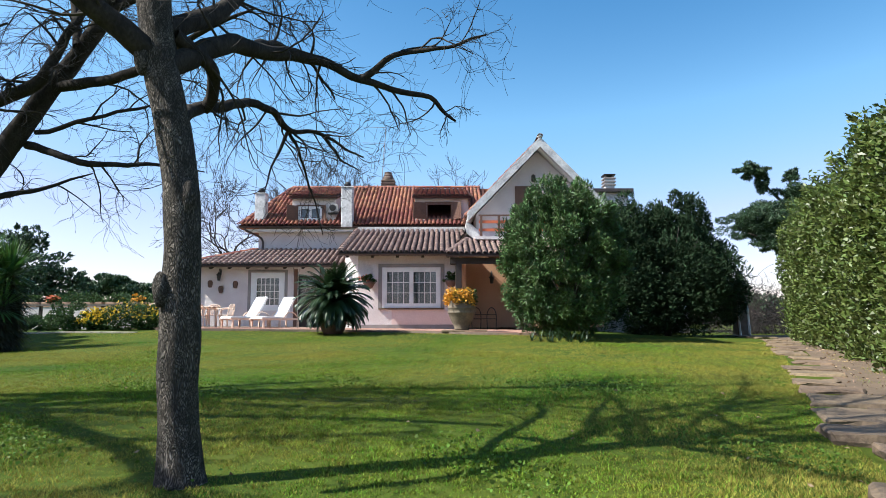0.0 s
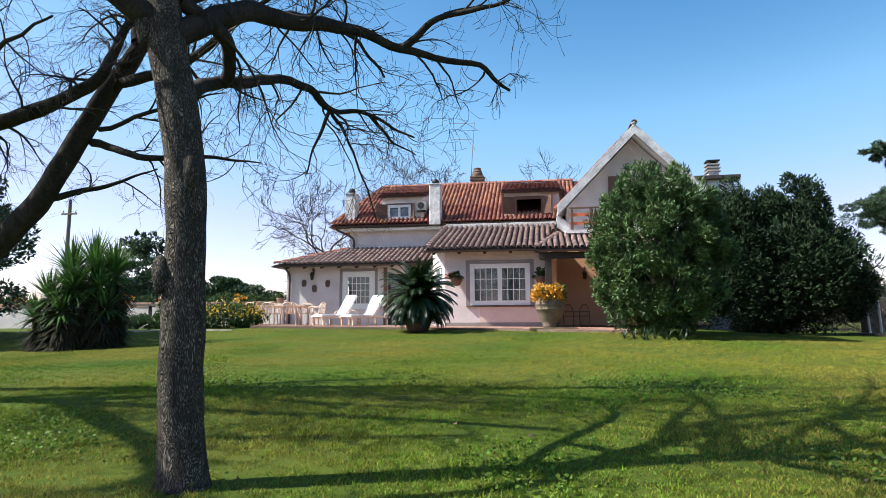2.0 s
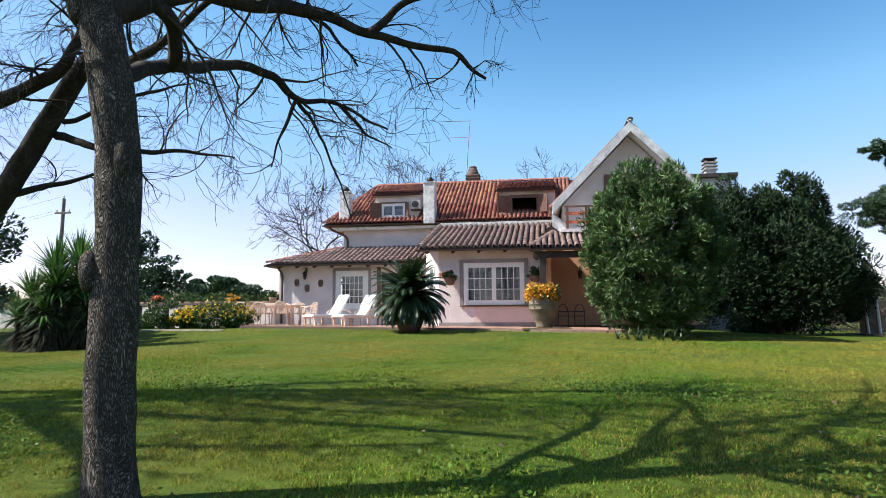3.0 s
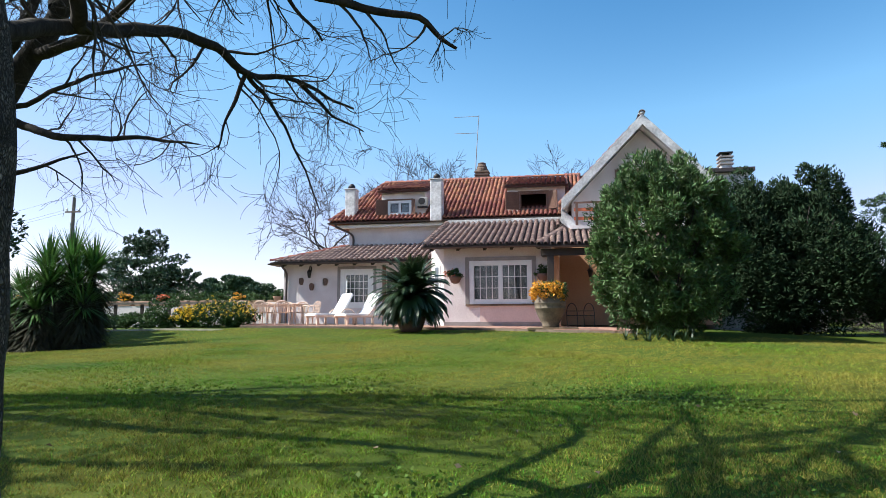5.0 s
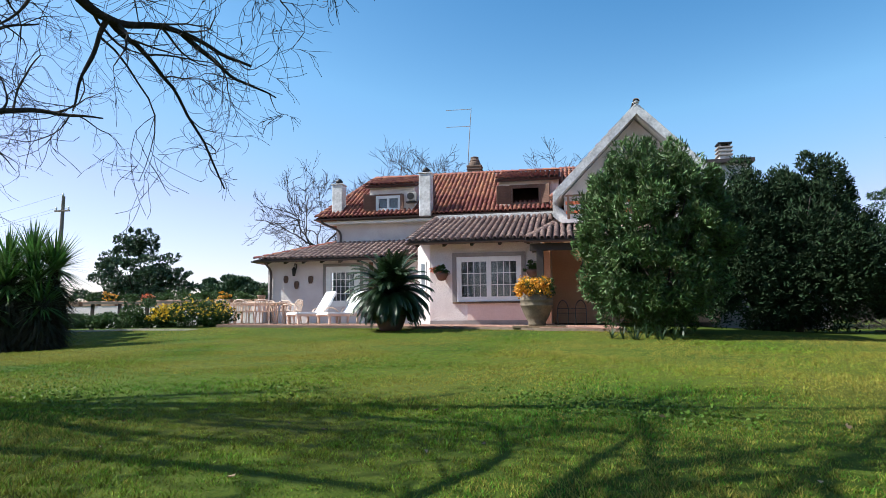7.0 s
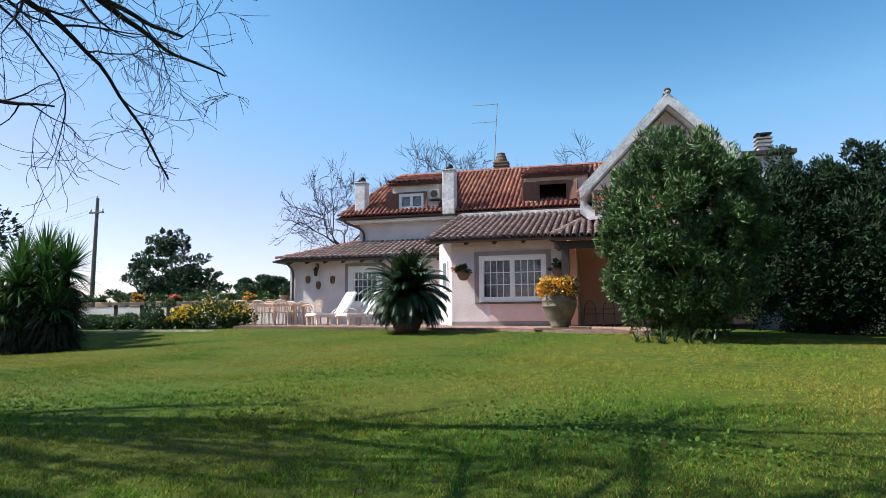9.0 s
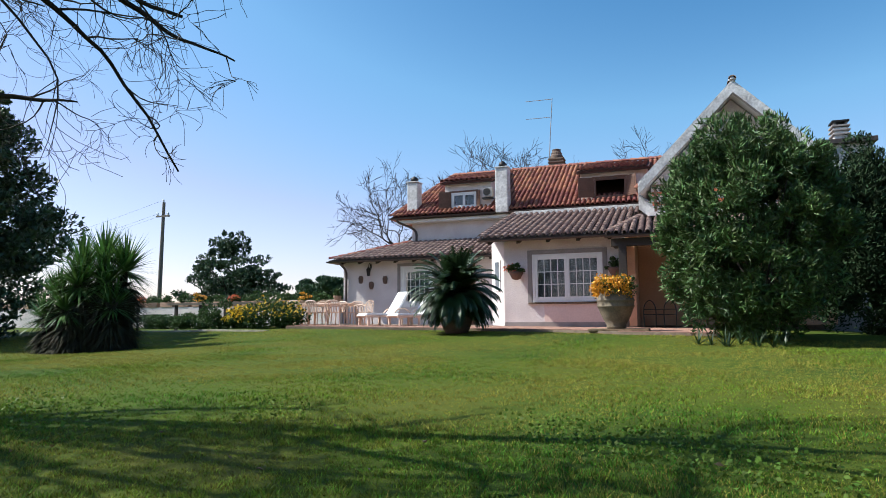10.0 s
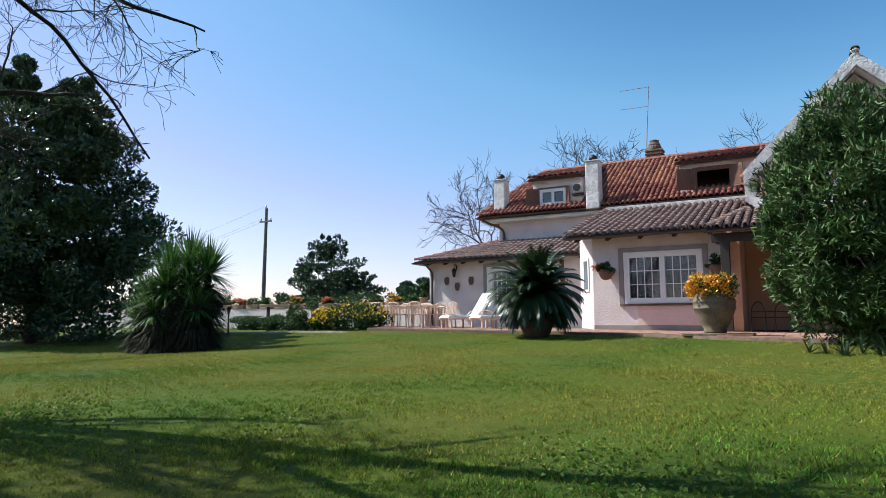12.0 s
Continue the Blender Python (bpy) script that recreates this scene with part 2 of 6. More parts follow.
def bbox(x0, x1, y0, y1, z0, z1, bevel=0.0, m=None):
    bm = bmesh.new()
    box(bm, x0, x1, y0, y1, z0, z1, m)
    if bevel:
        bmesh.ops.bevel(bm, geom=bm.edges[:], offset=bevel, segments=2, affect="EDGES", profile=0.5)
    return bm


def wall_cells(x0, x1, z0, z1, openings):
    """The boxes (x0, x1, z0, z1) of a wall around its openings."""
    xs = sorted({x0, x1, *[o[0] for o in openings], *[o[1] for o in openings]})
    zs = sorted({z0, z1, *[o[2] for o in openings], *[o[3] for o in openings]})
    for a, b in zip(xs, xs[1:]):
        for c, d in zip(zs, zs[1:]):
            mx, mz = (a + b) / 2, (c + d) / 2
            if not any(o[0] < mx < o[1] and o[2] < mz < o[3] for o in openings):
                yield a, b, c, d


def wall_x(x0, x1, z0, z1, y0, y1, openings=()):
    bm = bmesh.new()
    for a, b, c, d in wall_cells(x0, x1, z0, z1, openings):
        box(bm, a, b, y0, y1, c, d)
    return bm


def prism(points, y0, y1):
    """An x-z outline drawn out along y."""
    bm = bmesh.new()
    a = [bm.verts.new((x, y0, z)) for x, z in points]
    b = [bm.verts.new((x, y1, z)) for x, z in points]
    bm.faces.new(a)
    bm.faces.new(b[::-1])
    for i in range(len(a)):
        j = (i + 1) % len(a)
        bm.faces.new((a[j], a[i], b[i], b[j]))
    bmesh.ops.recalc_face_normals(bm, faces=bm.faces)
    return bm


def slab(corners, thick):
    """A flat slab through corners (in order), thickened downwards."""
    bm = bmesh.new()
    a = [bm.verts.new(p) for p in corners]
    b = [bm.verts.new(Vector(p) - Vector((0, 0, thick))) for p in corners]
    bm.faces.new(a)
    bm.faces.new(b[::-1])
    for i in range(len(a)):
        j = (i + 1) % len(a)
        bm.faces.new((a[j], a[i], b[i], b[j]))
    bmesh.ops.recalc_face_normals(bm, faces=bm.faces)
    return bm


def lathe(profile, n=24, at=(0, 0, 0)):
    bm = bmesh.new()
    rings = []
    for r, z in profile:
        rings.append([bm.verts.new((at[0] + r * math.cos(i * math.tau / n), at[1] + r * math.sin(i * math.tau / n), at[2] + z)) for i in range(n)])
    for a, b in zip(rings, rings[1:]):
        for i in range(n):
            j = (i + 1) % n
            bm.faces.new((a[i], a[j], b[j], b[i]))
    bm.faces.new(rings[0][::-1])
    bm.faces.new(rings[-1])
    return bm


def tubes_mesh(name, lines, twist=0.0):
    """One mesh of tapered tubes. lines: (points, radii, sides)."""
    verts, faces = [], []
    for pts, rad, n in lines:
        pts = [Vector(p) for p in pts]
        base = len(verts)
        up = Vector((0.3, 0.2, 0.93))
        for i, p in enumerate(pts):
            d = (pts[min(i + 1, len(pts) - 1)] - pts[max(i - 1, 0)]).normalized()
            u = d.cross(up)
            u = u.normalized() if u.length > 1e-3 else Vector((1, 0, 0))
            w = d.cross(u)
            for k in range(n):
                a = math.tau * k / n
                r = rad[i]
                if twist and n > 5:
                    r *= 1 + twist * noise.noise(p * 3.0 + Vector((math.cos(a), math.sin(a), 0)) * 1.7)
                verts.append(p + (u * math.cos(a) + w * math.sin(a)) * r)
        for i in range(len(pts) - 1):
            for k in range(n):
                j = (k + 1) % n
                faces.append((base + i * n + k, base + i * n + j, base + (i + 1) * n + j, base + (i + 1) * n + k))
        faces.append(tuple(base + (len(pts) - 1) * n + k for k in range(n)))
    me = bpy.data.meshes.new(name)
    me.from_pydata([tuple(v) for v in verts], [], faces)
    me.update()
    return me


def tube(points, r, sides=8):
    rad = r if isinstance(r, (list, tuple)) else [r] * len(points)
    bm = bmesh.new()
    me = tubes_mesh("tube", [(points, rad, sides)])
    bm.from_mesh(me)
    bpy.data.meshes.remove(me)
    return bm


def spline(pts, per=6):
    """A smooth line through pts (Catmull-Rom)."""
    P = [Vector(p) for p in pts]
    P = [P[0] * 2 - P[1]] + P + [P[-1] * 2 - P[-2]]
    out = []
    for i in range(1, len(P) - 2):
        for k in range(per):
            t = k / per
            a, b, c, d = P[i - 1:i + 3]
            out.append(0.5 * (2 * b + (c - a) * t + (2 * a - 5 * b + 4 * c - d) * t * t + (3 * b - a - 3 * c + d) * t ** 3))
    out.append(P[-2])
    return out


def leaves_mesh(name, centre, way, length, width, fold=0.25, seed=0):
    """One mesh of folded diamond leaves: centre, way (unit), length and width by array."""
    rng = np.random.default_rng(seed)
    n = len(centre)
    side = np.cross(way, rng.normal(size=(n, 3)))
    side /= np.linalg.norm(side, axis=1, keepdims=True) + 1e-9
    nor = np.cross(way, side)
    L, W = np.asarray(length).reshape(-1, 1), np.asarray(width).reshape(-1, 1)
    base = centre - way * L * 0.5
    mid = centre + nor * W * fold
    v = np.stack([base, mid + side * W * 0.5, centre + way * L * 0.5 - nor * W * fold, mid - side * W * 0.5], 1).reshape(-1, 3)
    f = np.arange(n * 4, dtype=np.int32)
    me = bpy.data.meshes.new(name)
    me.vertices.add(n * 4)
    me.vertices.foreach_set("co", v.astype(np.float32).ravel())
    me.loops.add(n * 4)
    me.loops.foreach_set("vertex_index", f)
    me.polygons.add(n)
    me.polygons.foreach_set("loop_start", np.arange(0, n * 4, 4, dtype=np.int32))
    me.update(calc_edges=True)
    return me


def lumpy(n, centre, radii, lumps, seed, shell=0.55, lump_size=0.35, floor_z=None):
    """Leaf places in clumps over an ellipsoid: places and outward ways."""
    rng = np.random.default_rng(seed)
    c, R = np.array(centre), np.array(radii)
    d = rng.normal(size=(lumps, 3))
    d /= np.linalg.norm(d, axis=1, keepdims=True)
    rr = rng.uniform(shell, 1.0, size=(lumps, 1)) ** 0.6
    lc = d * rr
    size = rng.uniform(0.6, 1.3, lumps) * lump_size
    k = rng.integers(0, lumps, n)
    u = rng.normal(size=(n, 3))
    u /= np.linalg.norm(u, axis=1, keepdims=True)
    p = lc[k] + u * (size[k] * rng.uniform(0.35, 1.0, n) ** 0.5)[:, None]
    way = u * 0.45 + lc[k] * 0.3 + rng.normal(size=(n, 3)) * 0.5 + np.array([0.0, 0.0, 0.3])
    way /= np.linalg.norm(way, axis=1, keepdims=True)
    p = c + p * R
    if floor_z is not None:
        p[:, 2] = np.where(p[:, 2] < floor_z, floor_z + rng.uniform(0, 0.5, n), p[:, 2])
    return p, way


def local_leaves(parent, name, p, way, length, width, material, seed=0, fold=0.25, label=""):
    o = np.array(root_loc(parent))
    me = leaves_mesh(name, p - o, way, length, width, fold, seed)
    return mesh_part(name, me, material, parent, label)


def lines_part(name, lines, material, parent, label="", twist=0.0, smooth=True):
    o = root_loc(parent)
    me = tubes_mesh(name, [([Vector(q) - o for q in pts], rad, n) for pts, rad, n in lines], twist)
    return mesh_part(name, me, material, parent, label, smooth)


def grow(rng, start, way, length, radius, depth, out, droop=0.0, spread=0.7, kids=4, wander=0.25, sides=4, rmin=0.0018):
    """A wandering branch with twigs on it, added to out as tube lines."""
    n = min(max(4, int(length / 0.06)), 9)
    pts, rad = [Vector(start)], [radius]
    d = Vector(way).normalized()
    curl = Vector((rng.gauss(0, 1), rng.gauss(0, 1), rng.gauss(0, 0.7))) * wander * 0.55
    for i in range(n):
        curl = curl + Vector((rng.gauss(0, 1), rng.gauss(0, 1), rng.gauss(0, 1))) * wander * 0.4
        d = (d + curl * (6.0 / n) * 0.45 + Vector((rng.gauss(0, wander), rng.gauss(0, wander), rng.gauss(0, wander))) * 0.3 - Vector((0, 0, droop * (1.3 - i / n)))).normalized()
        pts.append(pts[-1] + d * (length / n))
        rad.append(max(radius * (1 - 0.75 * (i + 1) / n), rmin))
    out.append((pts, rad, max(3, sides)))
    if depth > 0:
        for k in range(kids):
            f = rng.uniform(0.25, 1.0)
            i = min(n - 1, int(f * n))
            side = Vector((rng.gauss(0, 1), rng.gauss(0, 1), rng.gauss(0, 1))).normalized()
            dd = (pts[i + 1] - pts[i]).normalized()
            grow(rng, pts[i], dd + side * spread, length * rng.uniform(0.45, 0.8), max(rad[i] * 0.62, rmin * 1.2), depth - 1, out, droop * 1.15, spread, kids, wander, 3, rmin)


EDGE = [(-6.6, 23.3), (-5.1, 23.2), (-4.7, 21.35), (0.0, 21.2), (3.5, 20.75), (5.2, 19.6), (7.2, 18.9)]


def ground_z(x, y):
    """The height of the land: a lawn that rises to the terrace and falls away far off."""
    ys, zs = (-60, 0, 5, 8, 14.5, 17, 20.5, 24, 45, 90, 300, 3000), (-0.8, -0.06, 0.0, 0.09, 0.27, 0.33, 0.5, 0.5, 0.5, -2.0, -12, -40)
    z = float(np.interp(y, ys, zs))
    ease = lambda v: min(1.0, max(0.0, v)) ** 2 * (3 - 2 * min(1.0, max(0.0, v)))
    z -= 0.16 * ease((-x - 1) / 7) * ease((y - 9) / 5) * (1 - ease((y - 18.5) / 3))
    z -= 0.15 * ease((x - 9) / 4) * ease((y - 14) / 6) * (1 - ease((y - 30) / 10))
    if -9 < x < 9:
        d = float(np.interp(x, [e[0] for e in EDGE], [e[1] for e in EDGE])) - y
        w = ease(1 - d / 3.0) * ease((x + 9) / 2) * ease((9.0 - x) / 1.6)
        z += w * max(0.0, terrace_z(x) - 0.075 - z)
    if abs(x) < 30 and y < 19 and y > -40:
        z += 0.035 * noise.noise(Vector((x * 0.35, y * 0.35, 0))) * ease((19 - y) / 3)
    return z - (0.02 * max(0.0, abs(x) - 35) if y < 60 else 0.0)


def terrace_z(x):
    return 0.60 - 0.011 * (x - 3.0)


# ---- ground ----
def axis_steps(near, far, fine, grow_by=1.35):
    vals = list(np.arange(near[0], near[1] + 1e-6, fine))
    step, v = fine, vals[-1]
    while v < far:
        step *= grow_by
        v += step
        vals.append(v)
    step, v = fine, vals[0]
    while v > -far:
        step *= grow_by
        v -= step
        vals.insert(0, v)
    return vals


def build_ground():
    xs, ys = axis_steps((-16, 18), 2500, 0.5), axis_steps((-2, 26), 2500, 0.5)
    verts = []
    for y in ys:
        for x in xs:
            z = ground_z(x, y)
            verts.append((x, y, z))
    w = len(xs)
    faces = [(j * w + i, j * w + i + 1, (j + 1) * w + i + 1, (j + 1) * w + i) for j in range(len(ys) - 1) for i in range(w - 1)]
    me = bpy.data.meshes.new("ground")
    me.from_pydata(verts, [], faces)
    me.polygons.foreach_set("use_smooth", [True] * len(faces))
    me.materials.append(LAWN)
    return tagged(new("ground", me), "mown green lawn rising gently to the terrace", "lawn", kind="structure")


ground = build_ground()

TZ = 0.60
terrace = tagged(part("terrace", slab([(x, y, terrace_z(x) - 0.012) for x, y in EDGE] + [(7.6, 27.0, terrace_z(7.6) - 0.012), (11.0, 29.0, terrace_z(11) - 0.012), (-6.6, 30.0, terrace_z(-6.6) - 0.012)], 0.35), BRICK), "low terrace with terracotta paving and a dark brick edge", "terrace", kind="structure")

# ---- house ----
house = thing("house", (1.0, 27.0, TZ), "white stuccoed country house with clay tiled roofs and dormers", "house")


def tile_mesh(w=0.172, length=0.42, h=0.105):
    """One barrel roof tile, its length along +y, crown up."""
    bm = bmesh.new()
    rows = []
    for y, k, lift in ((0.0, 1.0, 0.014), (length, 0.84, 0.0)):
        outer = [bm.verts.new((math.cos(a) * w * 0.5 * k, y, math.sin(a) * h * k + lift)) for a in (0.05, 0.65, 1.25, 1.89, 2.49, 3.09)]
        rows.append(outer)
    for i in range(5):
        f = bm.faces.new((rows[0][i], rows[0][i + 1], rows[1][i + 1], rows[1][i]))
        f.smooth = True
    inner = [bm.verts.new((v.co.x * 0.82, 0.0, (v.co.z - 0.014) * 0.72 + 0.014)) for v in rows[0]]
    for i in range(5):
        bm.faces.new((rows[0][i + 1], rows[0][i], inner[i], inner[i + 1]))
    bmesh.ops.recalc_face_normals(bm, faces=bm.faces)
    me = bpy.data.meshes.new("roof_tile")
    bm.to_mesh(me)
    bm.free()
    return me


def tile_roof(parent, eave, u, v, width, rise, inside, material, limit=300, seed=1, col=0.215, row=0.34):
    """Rows of barrel tiles on the slope through eave, along u and up v, where inside(s, t) holds."""
    rng = random.Random(seed)
    u, v = Vector(u).normalized(), Vector(v).normalized()
    n = u.cross(v).normalized()
    one = tile_mesh()
    one.materials.append(material)
    places = []
    for r in range(int(rise / row) + 1):
        for c in range(int(width / col) + 1):
            s, t = (c + 0.5) * col, r * row - 0.05
            if s < width and t + row * 0.6 < rise and inside(s, t + 0.2):
                places.append((s + rng.uniform(-0.008, 0.008), t + rng.uniform(-0.018, 0.018), rng.uniform(-0.03, 0.03), rng.uniform(-0.004, 0.008)))
    o = root_loc(parent)
    base = Matrix((u, v, n)).transposed().to_4x4()
    coords = np.array([q.co for q in one.vertices])
    polys = [tuple(p.vertices) for p in one.polygons]
    rest_v, rest_f = [], []
    for k, (s, t, turn, lift) in enumerate(places):
        m = Matrix.Translation(Vector(eave) - o + u * s + v * t + n * (0.015 + lift)) @ base @ Matrix.Rotation(turn, 4, "Z")
        if k < limit:
            ob = new("roof_tile", one)
            ob.parent = parent
            ob.matrix_local = m
        else:
            b0 = len(rest_v)
            a = np.array(m)
            rest_v.extend(map(tuple, coords @ a[:3, :3].T + a[:3, 3]))
            rest_f.extend(tuple(b0 + i for i in p) for p in polys)
    if rest_f:
        me = bpy.data.meshes.new("roof_tiles")
        me.from_pydata(rest_v, [], rest_f)
        tagged(mesh_part("roof_tiles", me, material, parent, smooth=False), kind="stuff")


def ridge_caps(parent, a, b, material, step=0.36):
    """Half-round caps along a ridge or hip from a up to b."""
    a, b = Vector(a), Vector(b)
    d = b - a
    n = max(1, int(d.length / step))
    v = d.normalized()
    u = v.cross(Vector((0, 0, 1))).normalized()
    w = u.cross(v)
    o = root_loc(parent)
    one = tile_mesh(0.24, step * 1.12, 0.1)
    one.materials.append(material)
    for i in range(n):
        ob = new("ridge_cap", one)
        ob.parent = parent
        ob.matrix_local = Matrix.Translation(a - o + d * (i / n)) @ Matrix((u, v, w)).transposed().to_4x4()


def gutter(parent, a, b, r=0.06):
    """A half-round gutter along an eave."""
    a, b = Vector(a), Vector(b)
    bm = bmesh.new()
    rows = []
    for p in (a, b):
        rows.append([bm.verts.new(p + Vector((0, math.cos(t) * r, math.sin(t) * r))) for t in np.linspace(math.pi, math.tau, 8)])
        rows.append([bm.verts.new(p + Vector((0, math.cos(t) * r * 0.85, math.sin(t) * r * 0.85))) for t in np.linspace(math.pi, math.tau, 8)])
    for i in range(7):
        bm.faces.new((rows[0][i], rows[0][i + 1], rows[2][i + 1], rows[2][i]))
        bm.faces.new((rows[1][i + 1], rows[1][i], rows[3][i], rows[3][i + 1]))
    for k in (0, 7):
        bm.faces.new((rows[0][k], rows[2][k], rows[3][k], rows[1][k]))
    bmesh.ops.recalc_face_normals(bm, faces=bm.faces)
    return part("gutter", bm, GUTTER, parent, "dark brown half-round gutter")


def rafters(parent, x0, x1, step, y0, y1, z0, slope):
    n = int((x1 - x0) / step) + 1
    for i in range(n):
        x = x0 + i * step
        bm = bmesh.new()
        vs = box(bm, x - 0.05, x + 0.05, y0, y1, z0 - 0.11, z0)
        for q in vs:
            q.co.z += (q.co.y - y0) * slope
        part("rafter", bm, DARKWOOD, parent, "dark wooden rafter tail")


def window(parent, x0, x1, z0, z1, y, leaves=2, cols=3, rows=4, frame_w=0.07, material=WHITE, curtain=True, depth=0.06, glazed=True):
    """A casement window in a wall facing -y: outer frame, sashes, glazing bars, panes."""
    win = part("window", bbox(x0, x1, y + depth + 0.04, y + depth + 0.05, z1 - 0.03, z1), material, parent)
    f = frame_w
    bm = bmesh.new()
    for a in ((x0, x0 + f, z0, z1), (x1 - f, x1, z0, z1), (x0 + f, x1 - f, z0, z0 + f), (x0 + f, x1 - f, z1 - f, z1)):
        box(bm, a[0], a[1], y, y + depth, a[2], a[3])
    part("window_frame", bm, material, win)
    w = (x1 - x0 - 2 * f) / leaves
    for i in range(leaves):
        a, b = x0 + f + i * w, x0 + f + (i + 1) * w
        s = f * 0.9
        bm = bmesh.new()
        for q in ((a, a + s, z0 + f, z1 - f), (b - s, b, z0 + f, z1 - f), (a + s, b - s, z0 + f, z0 + f + s), (a + s, b - s, z1 - f - s, z1 - f)):
            box(bm, q[0] + 0.002, q[1] - 0.002, y + 0.008, y + depth - 0.008, q[2], q[3])
        part("sash", bm, material, win)
        ga, gb, gc, gd = a + s, b - s, z0 + f + s, z1 - f - s
        for c in range(1, cols):
            x = ga + (gb - ga) * c / cols
            part("glazing_bar", bbox(x - 0.011, x + 0.011, y + 0.016, y + 0.04, gc, gd), material, win)
        for r in range(1, rows):
            z = gc + (gd - gc) * r / rows
            part("glazing_bar", bbox(ga, gb, y + 0.018, y + 0.038, z - 0.011, z + 0.011), material, win)
        if glazed:
            pane = part("pane", bbox(ga, gb, y + 0.026, y + 0.031, gc, gd), GLASS, win)
            pane.visible_shadow = False
        if curtain:
            bm = bmesh.new()
            cols_v = []
            for k in range(41):
                x = ga + (gb - ga) * k / 40
                dy = 0.008 * math.sin(k * 1.3) + 0.004 * math.sin(k * 2.9)
                cols_v.append([bm.verts.new((x, y + depth + 0.12 + dy, z)) for z in (z0 + 0.02, z1 - 0.02)])
            for p, q in zip(cols_v, cols_v[1:]):
                bm.faces.new((p[0], q[0], q[1], p[1]))
            part("curtain", bm, CURTAIN, win, "pale gauze curtain", smooth=True)
    return win


def build_house():
    # front wing, with its chamfered corner
    W = (2.25, 4.40, 1.36, 2.85)
    part("wall", wall_x(1.33, 5.10, TZ, 3.34, 24.46, 24.76, [W]), STUCCO, house, "rough white stucco wall")
    part("wall", slab([(1.33, 24.46, 3.34), (1.33, 24.76, 3.34), (1.00, 25.09, 3.4), (0.78, 25.01, 3.4)], 2.74), STUCCO, house, "rough white stucco corner")
    part("wall", bbox(0.78, 1.05, 25.06, 29.1, TZ, 3.45), STUCCO, house)
    part("plinth", bbox(1.33, 5.10, 24.435, 24.455, TZ - 0.04, 0.74), GREY_TRIM, house, "grey painted plinth")
    # pink band between plinth and sill, from x 2.60 rightwards
    part("painted_band", bbox(2.60, 5.098, 24.448, 24.456, 0.744, 1.29), PINK, house, "pale pink band low on the front wall")
    for a in ((2.10, 2.235, 1.30, 2.99), (4.415, 4.55, 1.30, 2.99), (2.235, 4.415, 2.865, 2.99)):
        part("window_surround", bbox(a[0], a[1], 24.425, 24.458, a[2], a[3]), GREY_TRIM, house, "grey painted window surround")
    win = window(house, *W[:2], *W[2:], 24.43, leaves=2, cols=4, rows=3, frame_w=0.085)
    part("window_sill", bbox(2.12, 4.53, 24.37, 24.457, 1.30, 1.352, 0.008), STONE, win)
    # narrow window in the chamfer
    m = Matrix.Translation((1.06, 24.735, 0)) @ Matrix.Rotation(radians(-45), 4, "Z")
    part("window_frame", bbox(-0.17, 0.17, -0.035, 0.0, 1.75, 2.75, m=m), WHITE, house, "white frame of a narrow corner window")
    part("pane", bbox(-0.11, 0.11, -0.045, -0.037, 1.82, 2.68, m=m), mat("corner_pane", (0.12, 0.14, 0.16), (0.1, 0.12, 0.14), 0.08), house)
    # left wing
    LW = (-3.43, -2.05, 1.30, 2.86)
    D = (-1.50, -0.60, TZ, 2.75)
    part("wall", wall_x(-5.90, 0.78, TZ, 3.16, 27.15, 27.45, [LW, D]), STUCCO, house, "rough white stucco wall")
    part("wall", bbox(-5.90, -5.60, 27.45, 33.4, TZ, 3.2), STUCCO, house)
    window(house, *LW[:2], *LW[2:], 27.13, leaves=1, cols=5, rows=4, frame_w=0.12)
    for a in ((-3.56, -3.445, 1.2, 2.98), (-2.035, -1.92, 1.2, 2.98), (-3.445, -2.035, 2.875, 2.98)):
        part("window_surround", bbox(a[0], a[1], 27.12, 27.148, a[2], a[3]), GREY_TRIM, house)
    for a in ((-1.66, -1.51, TZ, 3.0), (-0.59, -0.44, TZ, 3.0)):
        part("door_surround", bbox(a[0], a[1], 27.10, 27.148, a[2], a[3]), BROWNWOOD, house, "brown painted door surround")
    door = part("door", bbox(-1.49, -0.61, 27.24, 27.29, TZ + 0.02, 2.74), DARKWOOD, house, "dark green-brown glazed door")
    part("door_panel", bbox(-1.38, -0.72, 27.225, 27.238, 1.5, 2.6), GLASS, door)
    # upper storey
    part("wall", wall_x(-3.75, 5.9, 3.3, 5.2, 29.1, 29.4), STUCCO, house, "smooth white upper wall")
    part("wall", bbox(-3.75, -3.45, 29.4, 36.8, TZ, 5.2), STUCCO, house)
    part("wall", bbox(-5.90, 11.0, 36.8, 37.1, TZ, 5.2), STUCCO, house)
    part("cornice", bbox(-4.3, 5.6, 28.72, 29.098, 4.80, 4.92), WHITE, house, "white boxed cornice")
    # roofs: slabs first, tiles on them
    def roof(label, corners, material):
        return part("roof", slab(corners, 0.10), material, house, label)

    sl = (4.92 - 3.34) / (29.0 - 23.85)
    r1 = roof("low roof of weathered clay barrel tiles", [(0.72, 23.85, 3.34), (4.75, 23.85, 3.34), (5.55, 29.05, 4.94), (0.72, 29.05, 4.94)], SHADED_CHANNEL_OLD)
    v1 = Vector((0, 5.15, 1.58))
    tile_roof(r1, (0.70, 23.85, 3.345), (1, 0, 0), v1, 5.0, v1.length, lambda s, t: s < 4.1 + t * 0.15, TILE_OLD, 300, 1)
